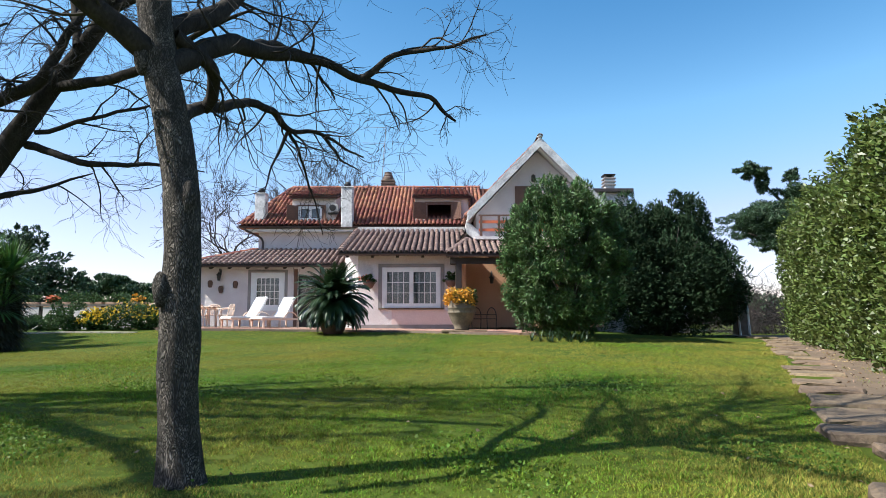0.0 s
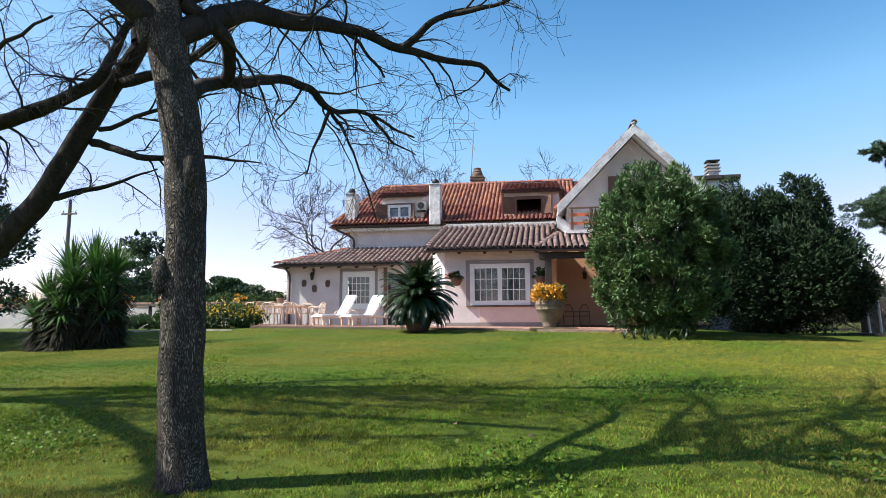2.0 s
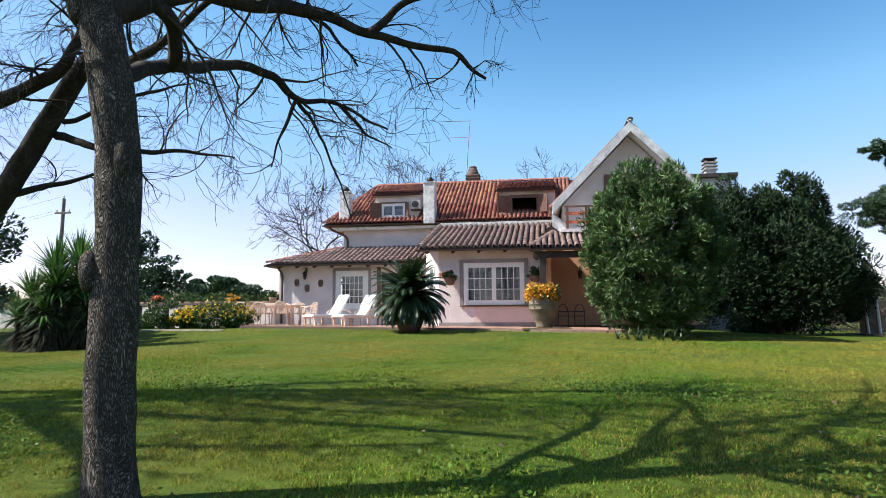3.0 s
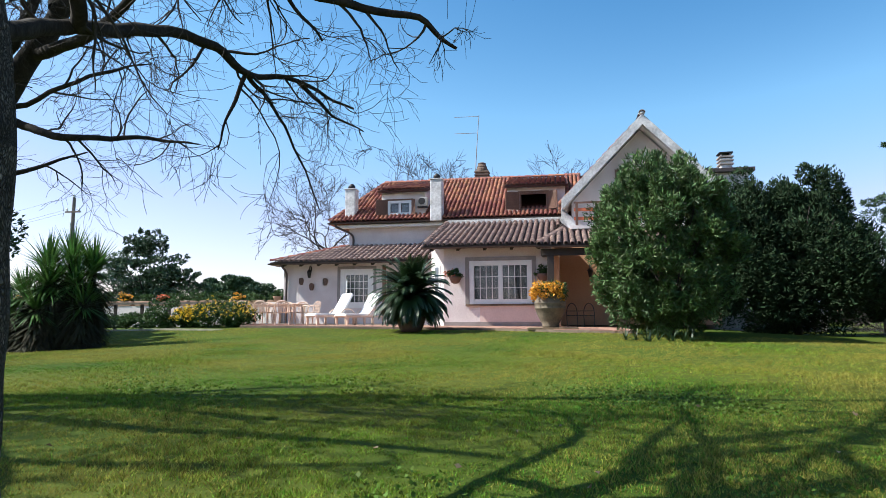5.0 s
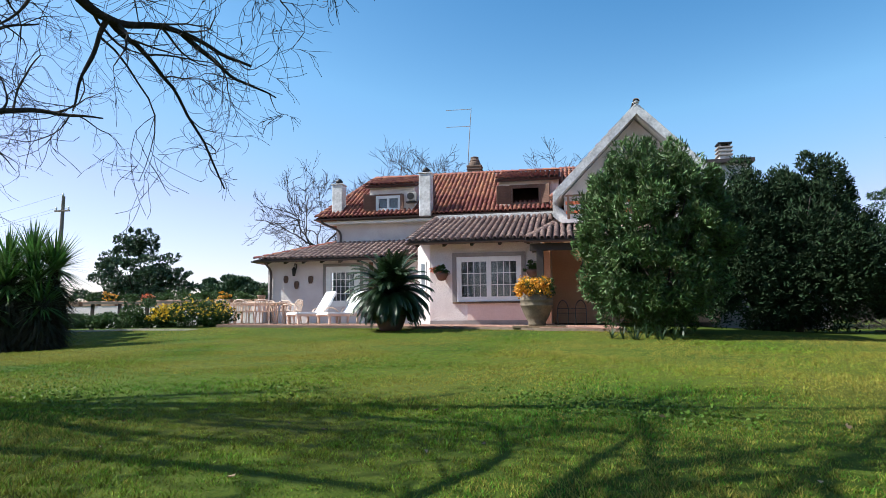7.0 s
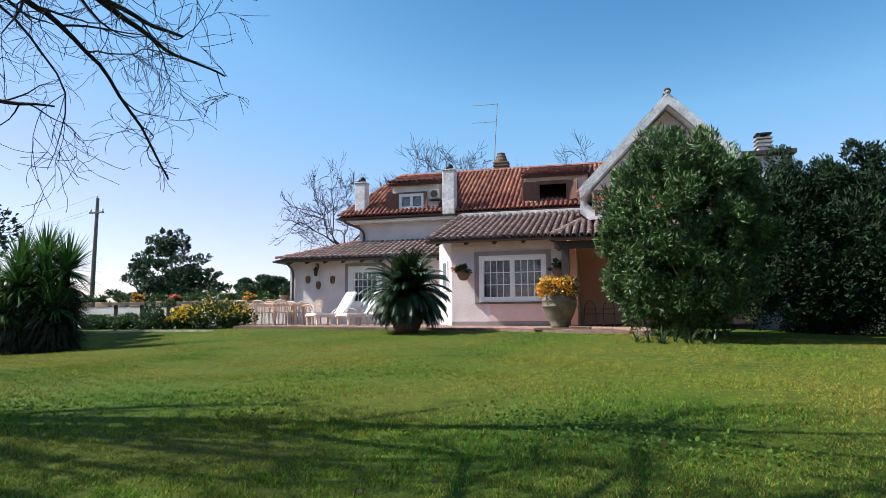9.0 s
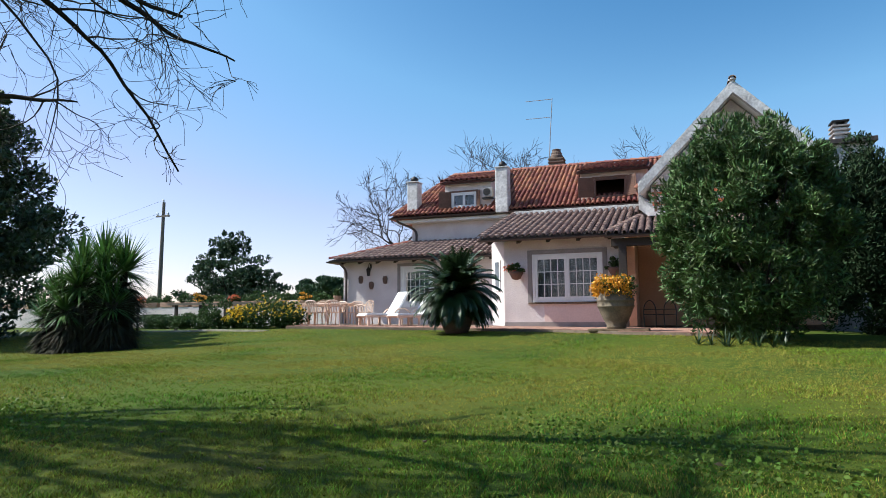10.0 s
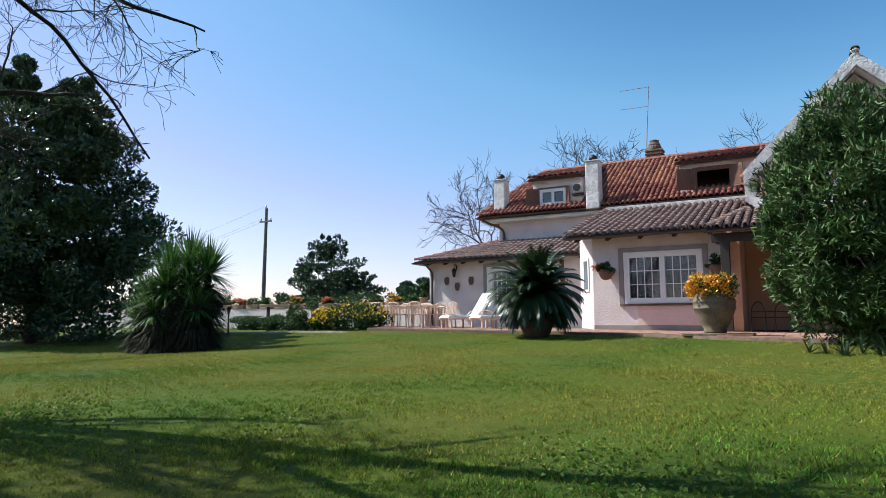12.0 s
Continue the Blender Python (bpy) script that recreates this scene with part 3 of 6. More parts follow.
    ridge_caps(r1, (0.74, 23.9, 3.42), (0.74, 29.0, 4.99), TILE_OLD)
    part("flashing", bbox(0.78, 5.45, 28.36, 28.44, 4.72, 4.93, 0.01), ROUGHWHITE, house, "white mortar joint along the wall")
    gutter(house, (0.66, 23.80, 3.30), (4.8, 23.80, 3.30))
    rafters(house, 1.0, 4.7, 0.92, 23.92, 24.44, 3.28, sl)
    # left lean-to
    s2 = (3.98 - 3.14) / (29.05 - 26.55)
    r2 = roof("low lean-to roof of weathered clay barrel tiles", [(-6.25, 26.55, 3.14), (0.70, 26.55, 3.14), (0.70, 29.05, 3.98), (-3.75, 29.05, 3.98)], SHADED_CHANNEL_OLD)
    v2 = Vector((0, 2.5, 0.84))
    tile_roof(r2, (-6.25, 26.55, 3.145), (1, 0, 0), v2, 6.9, v2.length, lambda s, t: s > t * 0.95, TILE_OLD, 300, 2)
    ridge_caps(r2, (-6.22, 26.58, 3.19), (-3.78, 29.02, 4.03), TILE_RED)
    part("roof", slab([(-6.25, 26.55, 3.135), (-3.75, 29.05, 3.975), (-3.75, 33.0, 3.975), (-6.25, 33.5, 3.135)], 0.1), TILE_OLD, house)
    gutter(house, (-6.3, 26.50, 3.10), (0.7, 26.50, 3.10))
    rafters(house, -5.7, 0.4, 0.75, 26.62, 27.13, 3.08, s2)
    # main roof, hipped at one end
    r3 = roof("main roof of red clay barrel tiles", [(-4.5, 28.6, 5.04), (6.6, 28.6, 5.04), (6.6, 33.0, 7.6), (-3.2, 33.0, 7.6)], SHADED_CHANNEL_RED)
    v3 = Vector((0, 4.4, 2.56))
    hole = lambda s, t: (2.15 < s < 4.15 and t > 0.75) or (7.75 < s < 10.2 and t > 0.75)
    tile_roof(r3, (-4.5, 28.6, 5.045), (1, 0, 0), v3, 11.0, v3.length, lambda s, t: s > t * 0.26 and not hole(s, t), TILE_RED, 300, 3, 0.185, 0.29)
    ridge_caps(r3, (-3.2, 33.0, 7.64), (6.4, 33.0, 7.64), TILE_RED)
    ridge_caps(r3, (-4.48, 28.62, 5.09), (-3.2, 33.0, 7.64), TILE_RED)
    part("roof", slab([(-4.5, 28.6, 5.03), (-3.2, 33.0, 7.59), (-4.5, 37.4, 5.03)], 0.1), TILE_RED, house)
    part("roof", slab([(-3.2, 33.0, 7.59), (11.6, 33.0, 7.59), (11.6, 37.4, 5.03), (-4.5, 37.4, 5.03)], 0.1), TILE_RED, house)
    gutter(house, (-4.55, 28.54, 5.0), (5.6, 28.54, 5.0))
    part("downpipe", tube(spline([(-4.2, 28.54, 4.95), (-4.15, 28.6, 4.82), (-3.7, 28.95, 4.6), (-3.55, 29.04, 4.4), (-3.55, 29.04, 4.0)]), 0.05), GUTTER, house, "brown swan-neck downpipe", smooth=True)
    part("downpipe", tube(spline([(-5.75, 26.5, 3.05), (-5.75, 26.7, 2.95), (-5.75, 27.05, 2.75), (-5.75, 27.09, 2.4), (-5.75, 27.09, 0.7)]), 0.045), GUTTER, house, smooth=True)


def dormer(x0, x1, wx0, wx1, wz0, wz1, left_leaf, right_leaf):
    y = 29.0
    d = part("dormer", wall_x(x0, x1, 5.2, 6.32, y, y + 0.15, [(wx0, wx1, wz0, wz1)]), STUCCO, house, "white rendered dormer with a tiled shed roof")
    for x in (x0, x1 - 0.12):
        bm = bmesh.new()
        pts = [(y + 0.15, 5.3), (y + 0.15, 6.32), (32.2, 7.18), (32.2, 7.1)]
        a = [bm.verts.new((x, q[0], q[1])) for q in pts]
        b = [bm.verts.new((x + 0.12, q[0], q[1])) for q in pts]
        bm.faces.new(a), bm.faces.new(b[::-1])
        for i in range(4):
            j = (i + 1) % 4
            bm.faces.new((a[j], a[i], b[i], b[j]))
        bmesh.ops.recalc_face_normals(bm, faces=bm.faces)
        part("cheek", bm, STUCCO, d)
    part("dormer_roof", slab([(x0 - 0.12, y - 0.25, 6.38), (x1 + 0.12, y - 0.25, 6.38), (x1 + 0.12, 33.0, 7.56), (x0 - 0.12, 33.0, 7.56)], 0.09), SHADED_CHANNEL_RED, d)
    vv = Vector((0, 4.25, 1.18))
    part("fascia", bbox(x0 - 0.10, x1 + 0.10, y - 0.24, y - 0.21, 6.28, 6.37), GUTTER, d)
    tile_roof(d, (x0 - 0.14, y - 0.25, 6.385), (1, 0, 0), vv, x1 - x0 + 0.28, vv.length, lambda s, t: True, TILE_RED, 60, 5)
    window(d, wx0, wx1, wz0, wz1, y - 0.02, glazed=left_leaf < 0.55, leaves=2 if left_leaf < 0.55 else 1, cols=1, rows=1, material=WHITE if left_leaf < 0.55 else BROWNWOOD, frame_w=0.06 if left_leaf < 0.55 else 0.035, curtain=left_leaf < 0.55)
    for q in ((wx0 - 0.07, wx0 - 0.005, wz0 - 0.07, wz1 + 0.07), (wx1 + 0.005, wx1 + 0.07, wz0 - 0.07, wz1 + 0.07), (wx0 - 0.005, wx1 + 0.005, wz1 + 0.005, wz1 + 0.07), (wx0 - 0.005, wx1 + 0.005, wz0 - 0.07, wz0 - 0.005)):
        part("window_surround", bbox(q[0], q[1], y - 0.03, y - 0.003, q[2], q[3]), BROWNWOOD, d)
    for xa, ww, ang in ((wx0, -left_leaf, 20), (wx1, right_leaf, -35)):
        if not ww:
            continue
        m = Matrix.Translation((xa + math.copysign(0.02, ww), y - 0.03, 0)) @ Matrix.Rotation(radians(ang), 4, "Z")
        a, b = sorted((0, ww))
        sh = part("shutter", bbox(a, b, -0.035, 0, wz0, wz1 + 0.03, m=m), BROWNWOOD, d, "open brown wooden shutter")
        for k in range(9):
            z = wz0 + 0.06 + k * (wz1 - wz0 - 0.1) / 9
            part("slat", bbox(a + 0.05, b - 0.05, -0.048, -0.036, z, z + 0.035, m=m), BROWNWOOD, sh)
    return d


build_house()
dormer(-2.25, -0.30, -1.97, -0.90, 5.33, 5.97, 0.5, 0.2)
dormer(3.25, 5.65, 3.76, 4.92, 5.38, 6.10, 0.6, 0.45)


def chimney(x0, x1, y0, y1, z0, z1, material, label, cowl=True):
    c = thing("chimney", ((x0 + x1) / 2, (y0 + y1) / 2, z0), label, "chimney")
    bm = bbox(x0, x1, y0, y1, z0, z1, 0.03)
    part("shaft", bm, material, c)
    if cowl:
        part("cap", bbox(x0 - 0.03, x1 + 0.03, y0 - 0.03, y1 + 0.03, z1 + 0.003, z1 + 0.05, 0.01), ROUGHWHITE, c)
        cx, cy = (x0 + x1) / 2, (y0 + y1) / 2
        part("cowl", lathe([(0.13, 0), (0.15, 0.08), (0.16, 0.14), (0.07, 0.24), (0.02, 0.26)], 14, (cx, cy, z1 + 0.052)), IRON, c, "dark metal cowl", smooth=True)
        for k in (-0.1, 0.1):
            part("bracket", bbox(cx + k - 0.012, cx + k + 0.012, cy - 0.2, cy + 0.2, z1 + 0.052, z1 + 0.12), IRON, c)
    return c


chimney(-3.94, -3.47, 29.0, 29.5, 5.2, 6.55, ROUGHWHITE, "square whitewashed chimney with a dark cowl")
chimney(0.03, 0.53, 28.42, 28.92, 4.95, 6.72, ROUGHWHITE, "tall whitewashed chimney with a dark metal cowl")
brick_ch = chimney(1.35, 1.98, 33.1, 33.6, 7.3, 8.1, BRICK, "old brick chimney with a round clay pot", False)
for k in range(3):
    part("ledge", bbox(1.30, 2.03, 33.05, 33.65, 7.72 + k * 0.15, 7.79 + k * 0.15, 0.012), BRICK, brick_ch)
part("pot", lathe([(0.30, 0), (0.29, 0.12), (0.24, 0.2), (0.25, 0.24), (0.19, 0.34), (0.20, 0.42), (0.10, 0.46)], 16, (1.66, 33.35, 8.1)), BRICK, brick_ch)
side_ch = chimney(11.52, 11.94, 27.9, 28.35, 6.42, 6.95, ROUGHWHITE, "slim pale chimney with dark ledges and a flat cap", False)
for k in range(3):
    part("ledge", bbox(11.47, 11.99, 27.85, 28.40, 6.68 + k * 0.14, 6.74 + k * 0.14, 0.01), GREY_TRIM, side_ch)
for x in (11.54, 11.86):
    part("cap_post", bbox(x, x + 0.06, 27.92, 28.32, 7.021, 7.12), GREY_TRIM, side_ch)
part("cap", bbox(11.48, 11.98, 27.86, 28.39, 7.121, 7.18, 0.01), IRON, side_ch, "dark flat cap")
aircon = thing("air_conditioner", (-0.40, 28.80, 5.5), "small white air-conditioning unit on a dormer wall", "air conditioner")
part("casing", bbox(-0.48, -0.16, 28.70, 28.95, 5.66, 6.02, 0.02), AIRCON, aircon)
part("fan_grille", lathe([(0.15, 0), (0.145, 0.015), (0.04, 0.02)], 16), IRON, aircon, local=True).matrix_local = pose(0.01, -0.101, 0.36, 90, 0, 0)
part("bracket", bbox(-0.6, -0.18, 28.75, 28.99, 5.60, 5.655), IRON, aircon)
aerial = thing("television_aerial", (1.35, 33.2, 7.6), "thin metal television aerial with two horizontal arms", "aerial")
part("mast", tube([(1.32, 33.2, 7.5), (1.42, 33.2, 9.2), (1.55, 33.2, 10.95)], [0.022, 0.018, 0.014], 6), GREY_TRIM, aerial)
part("arm", tube([(1.55, 33.2, 10.9), (0.30, 33.2, 10.92)], 0.014, 5), GREY_TRIM, aerial)
part("arm", tube([(1.50, 33.2, 10.05), (0.32, 33.2, 10.07)], 0.014, 5), GREY_TRIM, aerial)

# gabled block with its balcony
def build_gable():
    ax, az, ex, ez, y = 8.40, 8.10, 5.47, 5.06, 25.7
    k = (az - ez) / (ax - ex)
    wl, wr = 5.85, 10.95
    zt = lambda x: az - 0.28 - k * abs(x - ax)
    part("wall", prism([(wl, 4.0), (wr, 4.0), (wr, zt(wr)), (ax, zt(ax)), (wl, zt(wl))], 26.5, 26.8), STUCCO, house, "white gable wall in the shade of its eaves")
    for x0, x1 in ((wl, wl + 0.3), (wr - 0.3, wr)):
        part("wall", bbox(x0, x1, 26.8, 36.8, TZ, zt(wl)), STUCCO, house)
    for s in (-1, 1):
        o = [(ax, az + 0.10), (ax + s * (ax - ex), ez + 0.10), (ax + s * (ax - ex), ez - 0.28), (ax + s * 0.001, az - 0.30)]
        part("bargeboard", prism(o, y, y + 0.2), ROUGHWHITE, house, "rough white rendered gable verge")
        e = ax + s * (ax - ex)
        part("soffit", slab([(ax, y + 0.2, az - 0.10), (e, y + 0.2, ez - 0.10), (e, 36, ez - 0.10), (ax, 36, az - 0.10)], 0.12), WHITE, house)
        r = part("roof", slab([(ax, y + 0.2, az + 0.03), (e - s * 0.0, y + 0.2, ez + 0.03), (e, 36, ez + 0.03), (ax, 36, az + 0.03)], 0.06), SHADED_CHANNEL_RED, house, "steep clay tiled gable roof")
        u = Vector((0, 1, 0)) if s > 0 else Vector((0, -1, 0))
        v = Vector((ax - e, 0, az - ez))
        org = (e, y + 0.2, ez + 0.03) if s > 0 else (e, 36, ez + 0.035)
        tile_roof(r, org, u, v, 9.9, v.length, lambda a, b: True, TILE_RED, 0, 8 + s)
    ridge_caps(house, (ax, y - 0.05, az + 0.12), (ax, 35.9, az + 0.05), TILE_OLD)
    part("finial", lathe([(0.10, 0), (0.12, 0.04), (0.07, 0.07), (0.08, 0.11), (0.02, 0.14)], 12, (ax, y + 0.05, az + 0.08)), ROUGHWHITE, house, "small white ridge finial", smooth=True)
    # shuttered window high in the gable
    part("shutter", bbox(7.45, 7.95, 26.45, 26.495, 5.2, 6.35), BROWNWOOD, house, "closed dark shutter")
    part("shutter", bbox(7.97, 8.47, 26.45, 26.495, 5.2, 6.35), BROWNWOOD, house)
    part("wall_lantern", lathe([(0.03, 0), (0.09, 0.05), (0.08, 0.22), (0.1, 0.25), (0.02, 0.32)], 8, (8.2, 26.36, 6.5)), IRON, house, "black wall lantern")
    # balcony
    part("balcony_slab", bbox(5.75, 11.0, 25.35, 26.5, 4.02, 4.14), STUCCO, house)
    bal = part("balcony_rail", bbox(5.9, 10.9, 25.40, 25.46, 4.94, 5.0), BROWNWOOD, house, "brown wooden balcony rail")
    for i in range(8):
        x = 5.95 + i * 0.69
        part("post", bbox(x, x + 0.09, 25.38, 25.47, 4.14, 4.94), BROWNWOOD, bal)
    for z in (4.34, 4.66):
        part("rail", bbox(5.9, 10.9, 25.41, 25.45, z, z + 0.11), mat("orange_board", (0.62, 0.16, 0.06), (0.5, 0.12, 0.05), 0.7, 3, 30, 0.3), bal)
    # porch under the gable
    part("wall", bbox(5.36, 10.95, 26.5, 26.8, TZ, 4.0), ORANGE, house, "ochre plastered porch wall")
    part("wall", bbox(5.10, 5.35, 24.46, 26.8, TZ, 3.5), ORANGE, house)
    rp = part("roof", slab([(4.62, 23.35, 3.24), (9.6, 23.35, 3.24), (9.6, 26.0, 4.06), (5.5, 26.0, 4.06)], 0.08), SHADED_CHANNEL_OLD, house, "porch roof of weathered clay tiles")
    v = Vector((0, 2.65, 0.82))
    tile_roof(rp, (4.60, 23.35, 3.245), (1, 0, 0), v, 5.0, v.length, lambda s, t: s > t * 0.33, TILE_OLD, 220, 11)
    ridge_caps(rp, (4.66, 23.4, 3.30), (5.5, 26.0, 4.12), TILE_OLD)
    gutter(house, (4.6, 23.30, 3.2), (9.6, 23.30, 3.2))
    part("beam", bbox(4.75, 9.5, 23.55, 23.75, 2.92, 3.14), DARKWOOD, house, "dark wooden porch beam")
    part("beam", bbox(4.78, 4.96, 23.75, 24.45, 2.94, 3.12), DARKWOOD, house)
    for x in (4.95, 7.2, 9.2):
        part("post", bbox(x, x + 0.22, 23.54, 23.76, TZ, 2.92, 0.01), DARKWOOD, house, "dark wooden porch post")
    part("flashing", slab([(5.45, 26.49, 4.95), (5.95, 26.49, 4.55), (5.95, 26.36, 4.5), (5.45, 26.36, 4.9)], 0.5), ROUGHWHITE, house, "ragged white mortar flashing")


build_gable()
part("wall", bbox(9.9, 12.4, 27.6, 33.0, TZ, 6.3), STUCCO, house, "white rear wall behind the gable")
part("roof", bbox(9.7, 12.6, 27.4, 33.2, 6.3, 6.45, 0.01), GUTTER, house, "dark edged flat roof behind the gable")
# ---- trees and shrubs ----
def crown_tree(name, base, label, crown, n, leaf, material, trunk_r=0.15, lumps=60, seed=1, lump=0.35, shell=0.5, floor_z=None, category="tree", stems=5):
    """An evergreen: tapered trunk, limbs, and a crown of single leaves in clumps. crown: centre, radii."""
    t = thing(name, base, label, category)
    c, R = Vector(crown[0]), crown[1]
    rng = random.Random(seed)
    b = Vector(base)
    lines_ = [(spline([b, b.lerp(c, 0.4) + Vector((0.05, 0.03, 0)), c + Vector((0, 0, R[2] * 0.5))], 4), list(np.linspace(trunk_r, trunk_r * 0.25, 9)), 8)]
    part_lines = []
    for k in range(stems):
        d = Vector((rng.gauss(0, 1), rng.gauss(0, 1), rng.uniform(0.1, 1))).normalized()
        s = b.lerp(c, rng.uniform(0.15, 0.7))
        e = c + Vector((d.x * R[0], d.y * R[1], d.z * R[2])) * 0.75
        part_lines.append((spline([s, s.lerp(e, 0.5) + Vector((0, 0, 0.1)), e], 4), list(np.linspace(trunk_r * 0.4, 0.01, 9)), 5))
    lines_part("trunk", lines_, TWIG, t, twist=0.1)
    for q in part_lines:
        lines_part("limb", [q], TWIG, t)
    parts_ = [lumpy(int(n * w), cc, rr, max(36, int(lumps * w)), seed + 17 * i, shell, lump, floor_z) for i, (cc, rr, w) in enumerate([(crown[0], R, 1.0)] if len(crown) == 2 else crown[2])]
    p, way = np.concatenate([q[0] for q in parts_]), np.concatenate([q[1] for q in parts_])
    n = len(p)
    rg = np.random.default_rng(seed + 5)
    local_leaves(t, "crown", p, way, rg.uniform(0.75, 1.25, n) * leaf[0], rg.uniform(0.8, 1.2, n) * leaf[1], material, seed)
    return t


crown_tree("oleander", (7.95, 18.4, 0.33), "large round oleander bush with narrow grey-green leaves", ((7.85, 18.5, 2.6), (1.75, 1.6, 2.25), [((7.85, 18.5, 2.6), (1.72, 1.6, 2.2), 0.72), ((7.3, 18.2, 2.5), (1.1, 1.1, 1.5), 0.14), ((8.5, 18.7, 3.3), (1.0, 1.1, 1.3), 0.14)]), 66000, (0.175, 0.033), OLEANDER, 0.06, 420, 3, 0.145, 0.5, 0.5, "bush", 14)
crown_tree("bay_tree", (11.9, 22.0, 0.35), "dark evergreen bay tree beside the house", ((11.9, 22.0, 2.7), (2.1, 1.9, 2.4), [((11.8, 22.0, 2.3), (2.1, 1.8, 1.9), 0.44), ((11.2, 22.0, 3.9), (1.0, 1.0, 1.2), 0.12), ((12.4, 22.0, 3.85), (0.95, 1.0, 1.25), 0.12), ((10.2, 21.6, 2.4), (1.3, 1.2, 2.0), 0.18), ((13.5, 22.2, 2.2), (1.25, 1.1, 1.6), 0.14)]), 104000, (0.15, 0.042), BAY, 0.12, 260, 4, 0.32, 0.15, 0.4)
crown_tree("magnolia", (-15.5, 17.5, 0.2), "tall dark magnolia with glossy leaves", ((-15.5, 17.5, 4.6), (3.9, 4.0, 5.0), [((-15.5, 17.5, 3.0), (4.0, 4.2, 3.0), 0.46), ((-15.6, 17.4, 5.9), (3.4, 3.6, 2.6), 0.3), ((-15.7, 17.3, 8.3), (1.9, 2.0, 1.7), 0.14), ((-13.4, 17.0, 7.4), (1.3, 1.3, 0.7), 0.05), ((-12.4, 16.9, 5.9), (1.1, 1.2, 0.55), 0.03), ((-11.9, 16.8, 4.3), (0.9, 1.2, 0.6), 0.03)]), 100000, (0.20, 0.085), MAGNOLIA, 0.22, 240, 5, 0.2, 0.12, 0.3)
crown_tree("garden_tree", (-21.2, 40.0, 0.4), "small evergreen tree behind the garden wall", ((-21.2, 40.0, 3.4), (3.6, 3.2, 2.4), [((-21.2, 40.0, 2.4), (4.0, 3.0, 1.4), 0.42), ((-21.5, 40.0, 4.0), (2.9, 2.2, 1.5), 0.32), ((-21.7, 40.0, 5.8), (1.3, 1.2, 1.3), 0.16), ((-18.6, 40.0, 3.6), (1.0, 0.9, 0.5), 0.06), ((-23.6, 40.0, 4.4), (0.8, 0.9, 0.5), 0.06)]), 16000, (0.24, 0.10), EVERGREEN, 0.18, 170, 6, 0.2, 0.1)


def build_hedge():
    a, b = Vector((9.75, 7.3, 0.05)), Vector((15.2, 20.8, 0.3))
    t = thing("laurel_hedge", a.lerp(b, 0.5), "tall clipped laurel hedge with sunlit yellow-green leaves", "hedge")
    d = (b - a).normalized()
    side = Vector((d.y, -d.x, 0))
    rg = np.random.default_rng(12)
    n = 80000
    s = rg.uniform(-0.02, 1.02, n)
    z = rg.uniform(0.0, 1.0, n)
    face = rg.random(n)
    depth = np.where(face < 0.75, rg.uniform(-0.15, 0.35, n), rg.uniform(0.3, 1.6, n))
    z = np.where(face < 0.75, z, rg.uniform(0.9, 1.0, n))
    top = 3.6 + 0.25 * np.sin(s * 23) + 0.2 * np.sin(s * 51 + 1) + 0.14 * np.sin(s * 143) + 0.35 * np.exp(-((s - 0.27) / 0.1) ** 2)
    bulge = 0.18 * np.sin(s * 37 + z * 5) + 0.12 * np.sin(s * 90 - z * 9) + 0.25 * z * (1 - z)
    p = np.array(a)[None] + np.outer(s, np.array(b - a)) + np.outer(depth - bulge + 0.25, np.array(side))
    p[:, 2] += 0.05 + z * top + rg.normal(0, 0.05, n)
    way = -np.array(side)[None] * 0.6 + rg.normal(size=(n, 3)) * 0.5 + np.array([0, 0, 0.35])
    way /= np.linalg.norm(way, axis=1, keepdims=True)
    local_leaves(t, "foliage", p, way, rg.uniform(0.09, 0.15, n), rg.uniform(0.04, 0.065, n), HEDGE, 3)
    lines_ = []
    for i in range(22):
        q = a.lerp(b, (i + 0.5) / 22) + side * 0.8
        lines_.append((spline([q, q + Vector((0.05, 0, 1.2)), q + Vector((0, 0.1, 2.6))], 3), [0.05, 0.045, 0.04, 0.035, 0.03, 0.02, 0.015], 5))
    lines_part("stems", lines_, TWIG, t)
    # plain dark slab stands in for the shade deep inside the hedge
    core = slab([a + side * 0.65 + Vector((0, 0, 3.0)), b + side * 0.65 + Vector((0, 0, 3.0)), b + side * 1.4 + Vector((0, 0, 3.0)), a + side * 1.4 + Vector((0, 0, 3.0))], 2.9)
    part("inner_growth", core, BAY, t, "dark slab standing for the shade inside the hedge")


build_hedge()


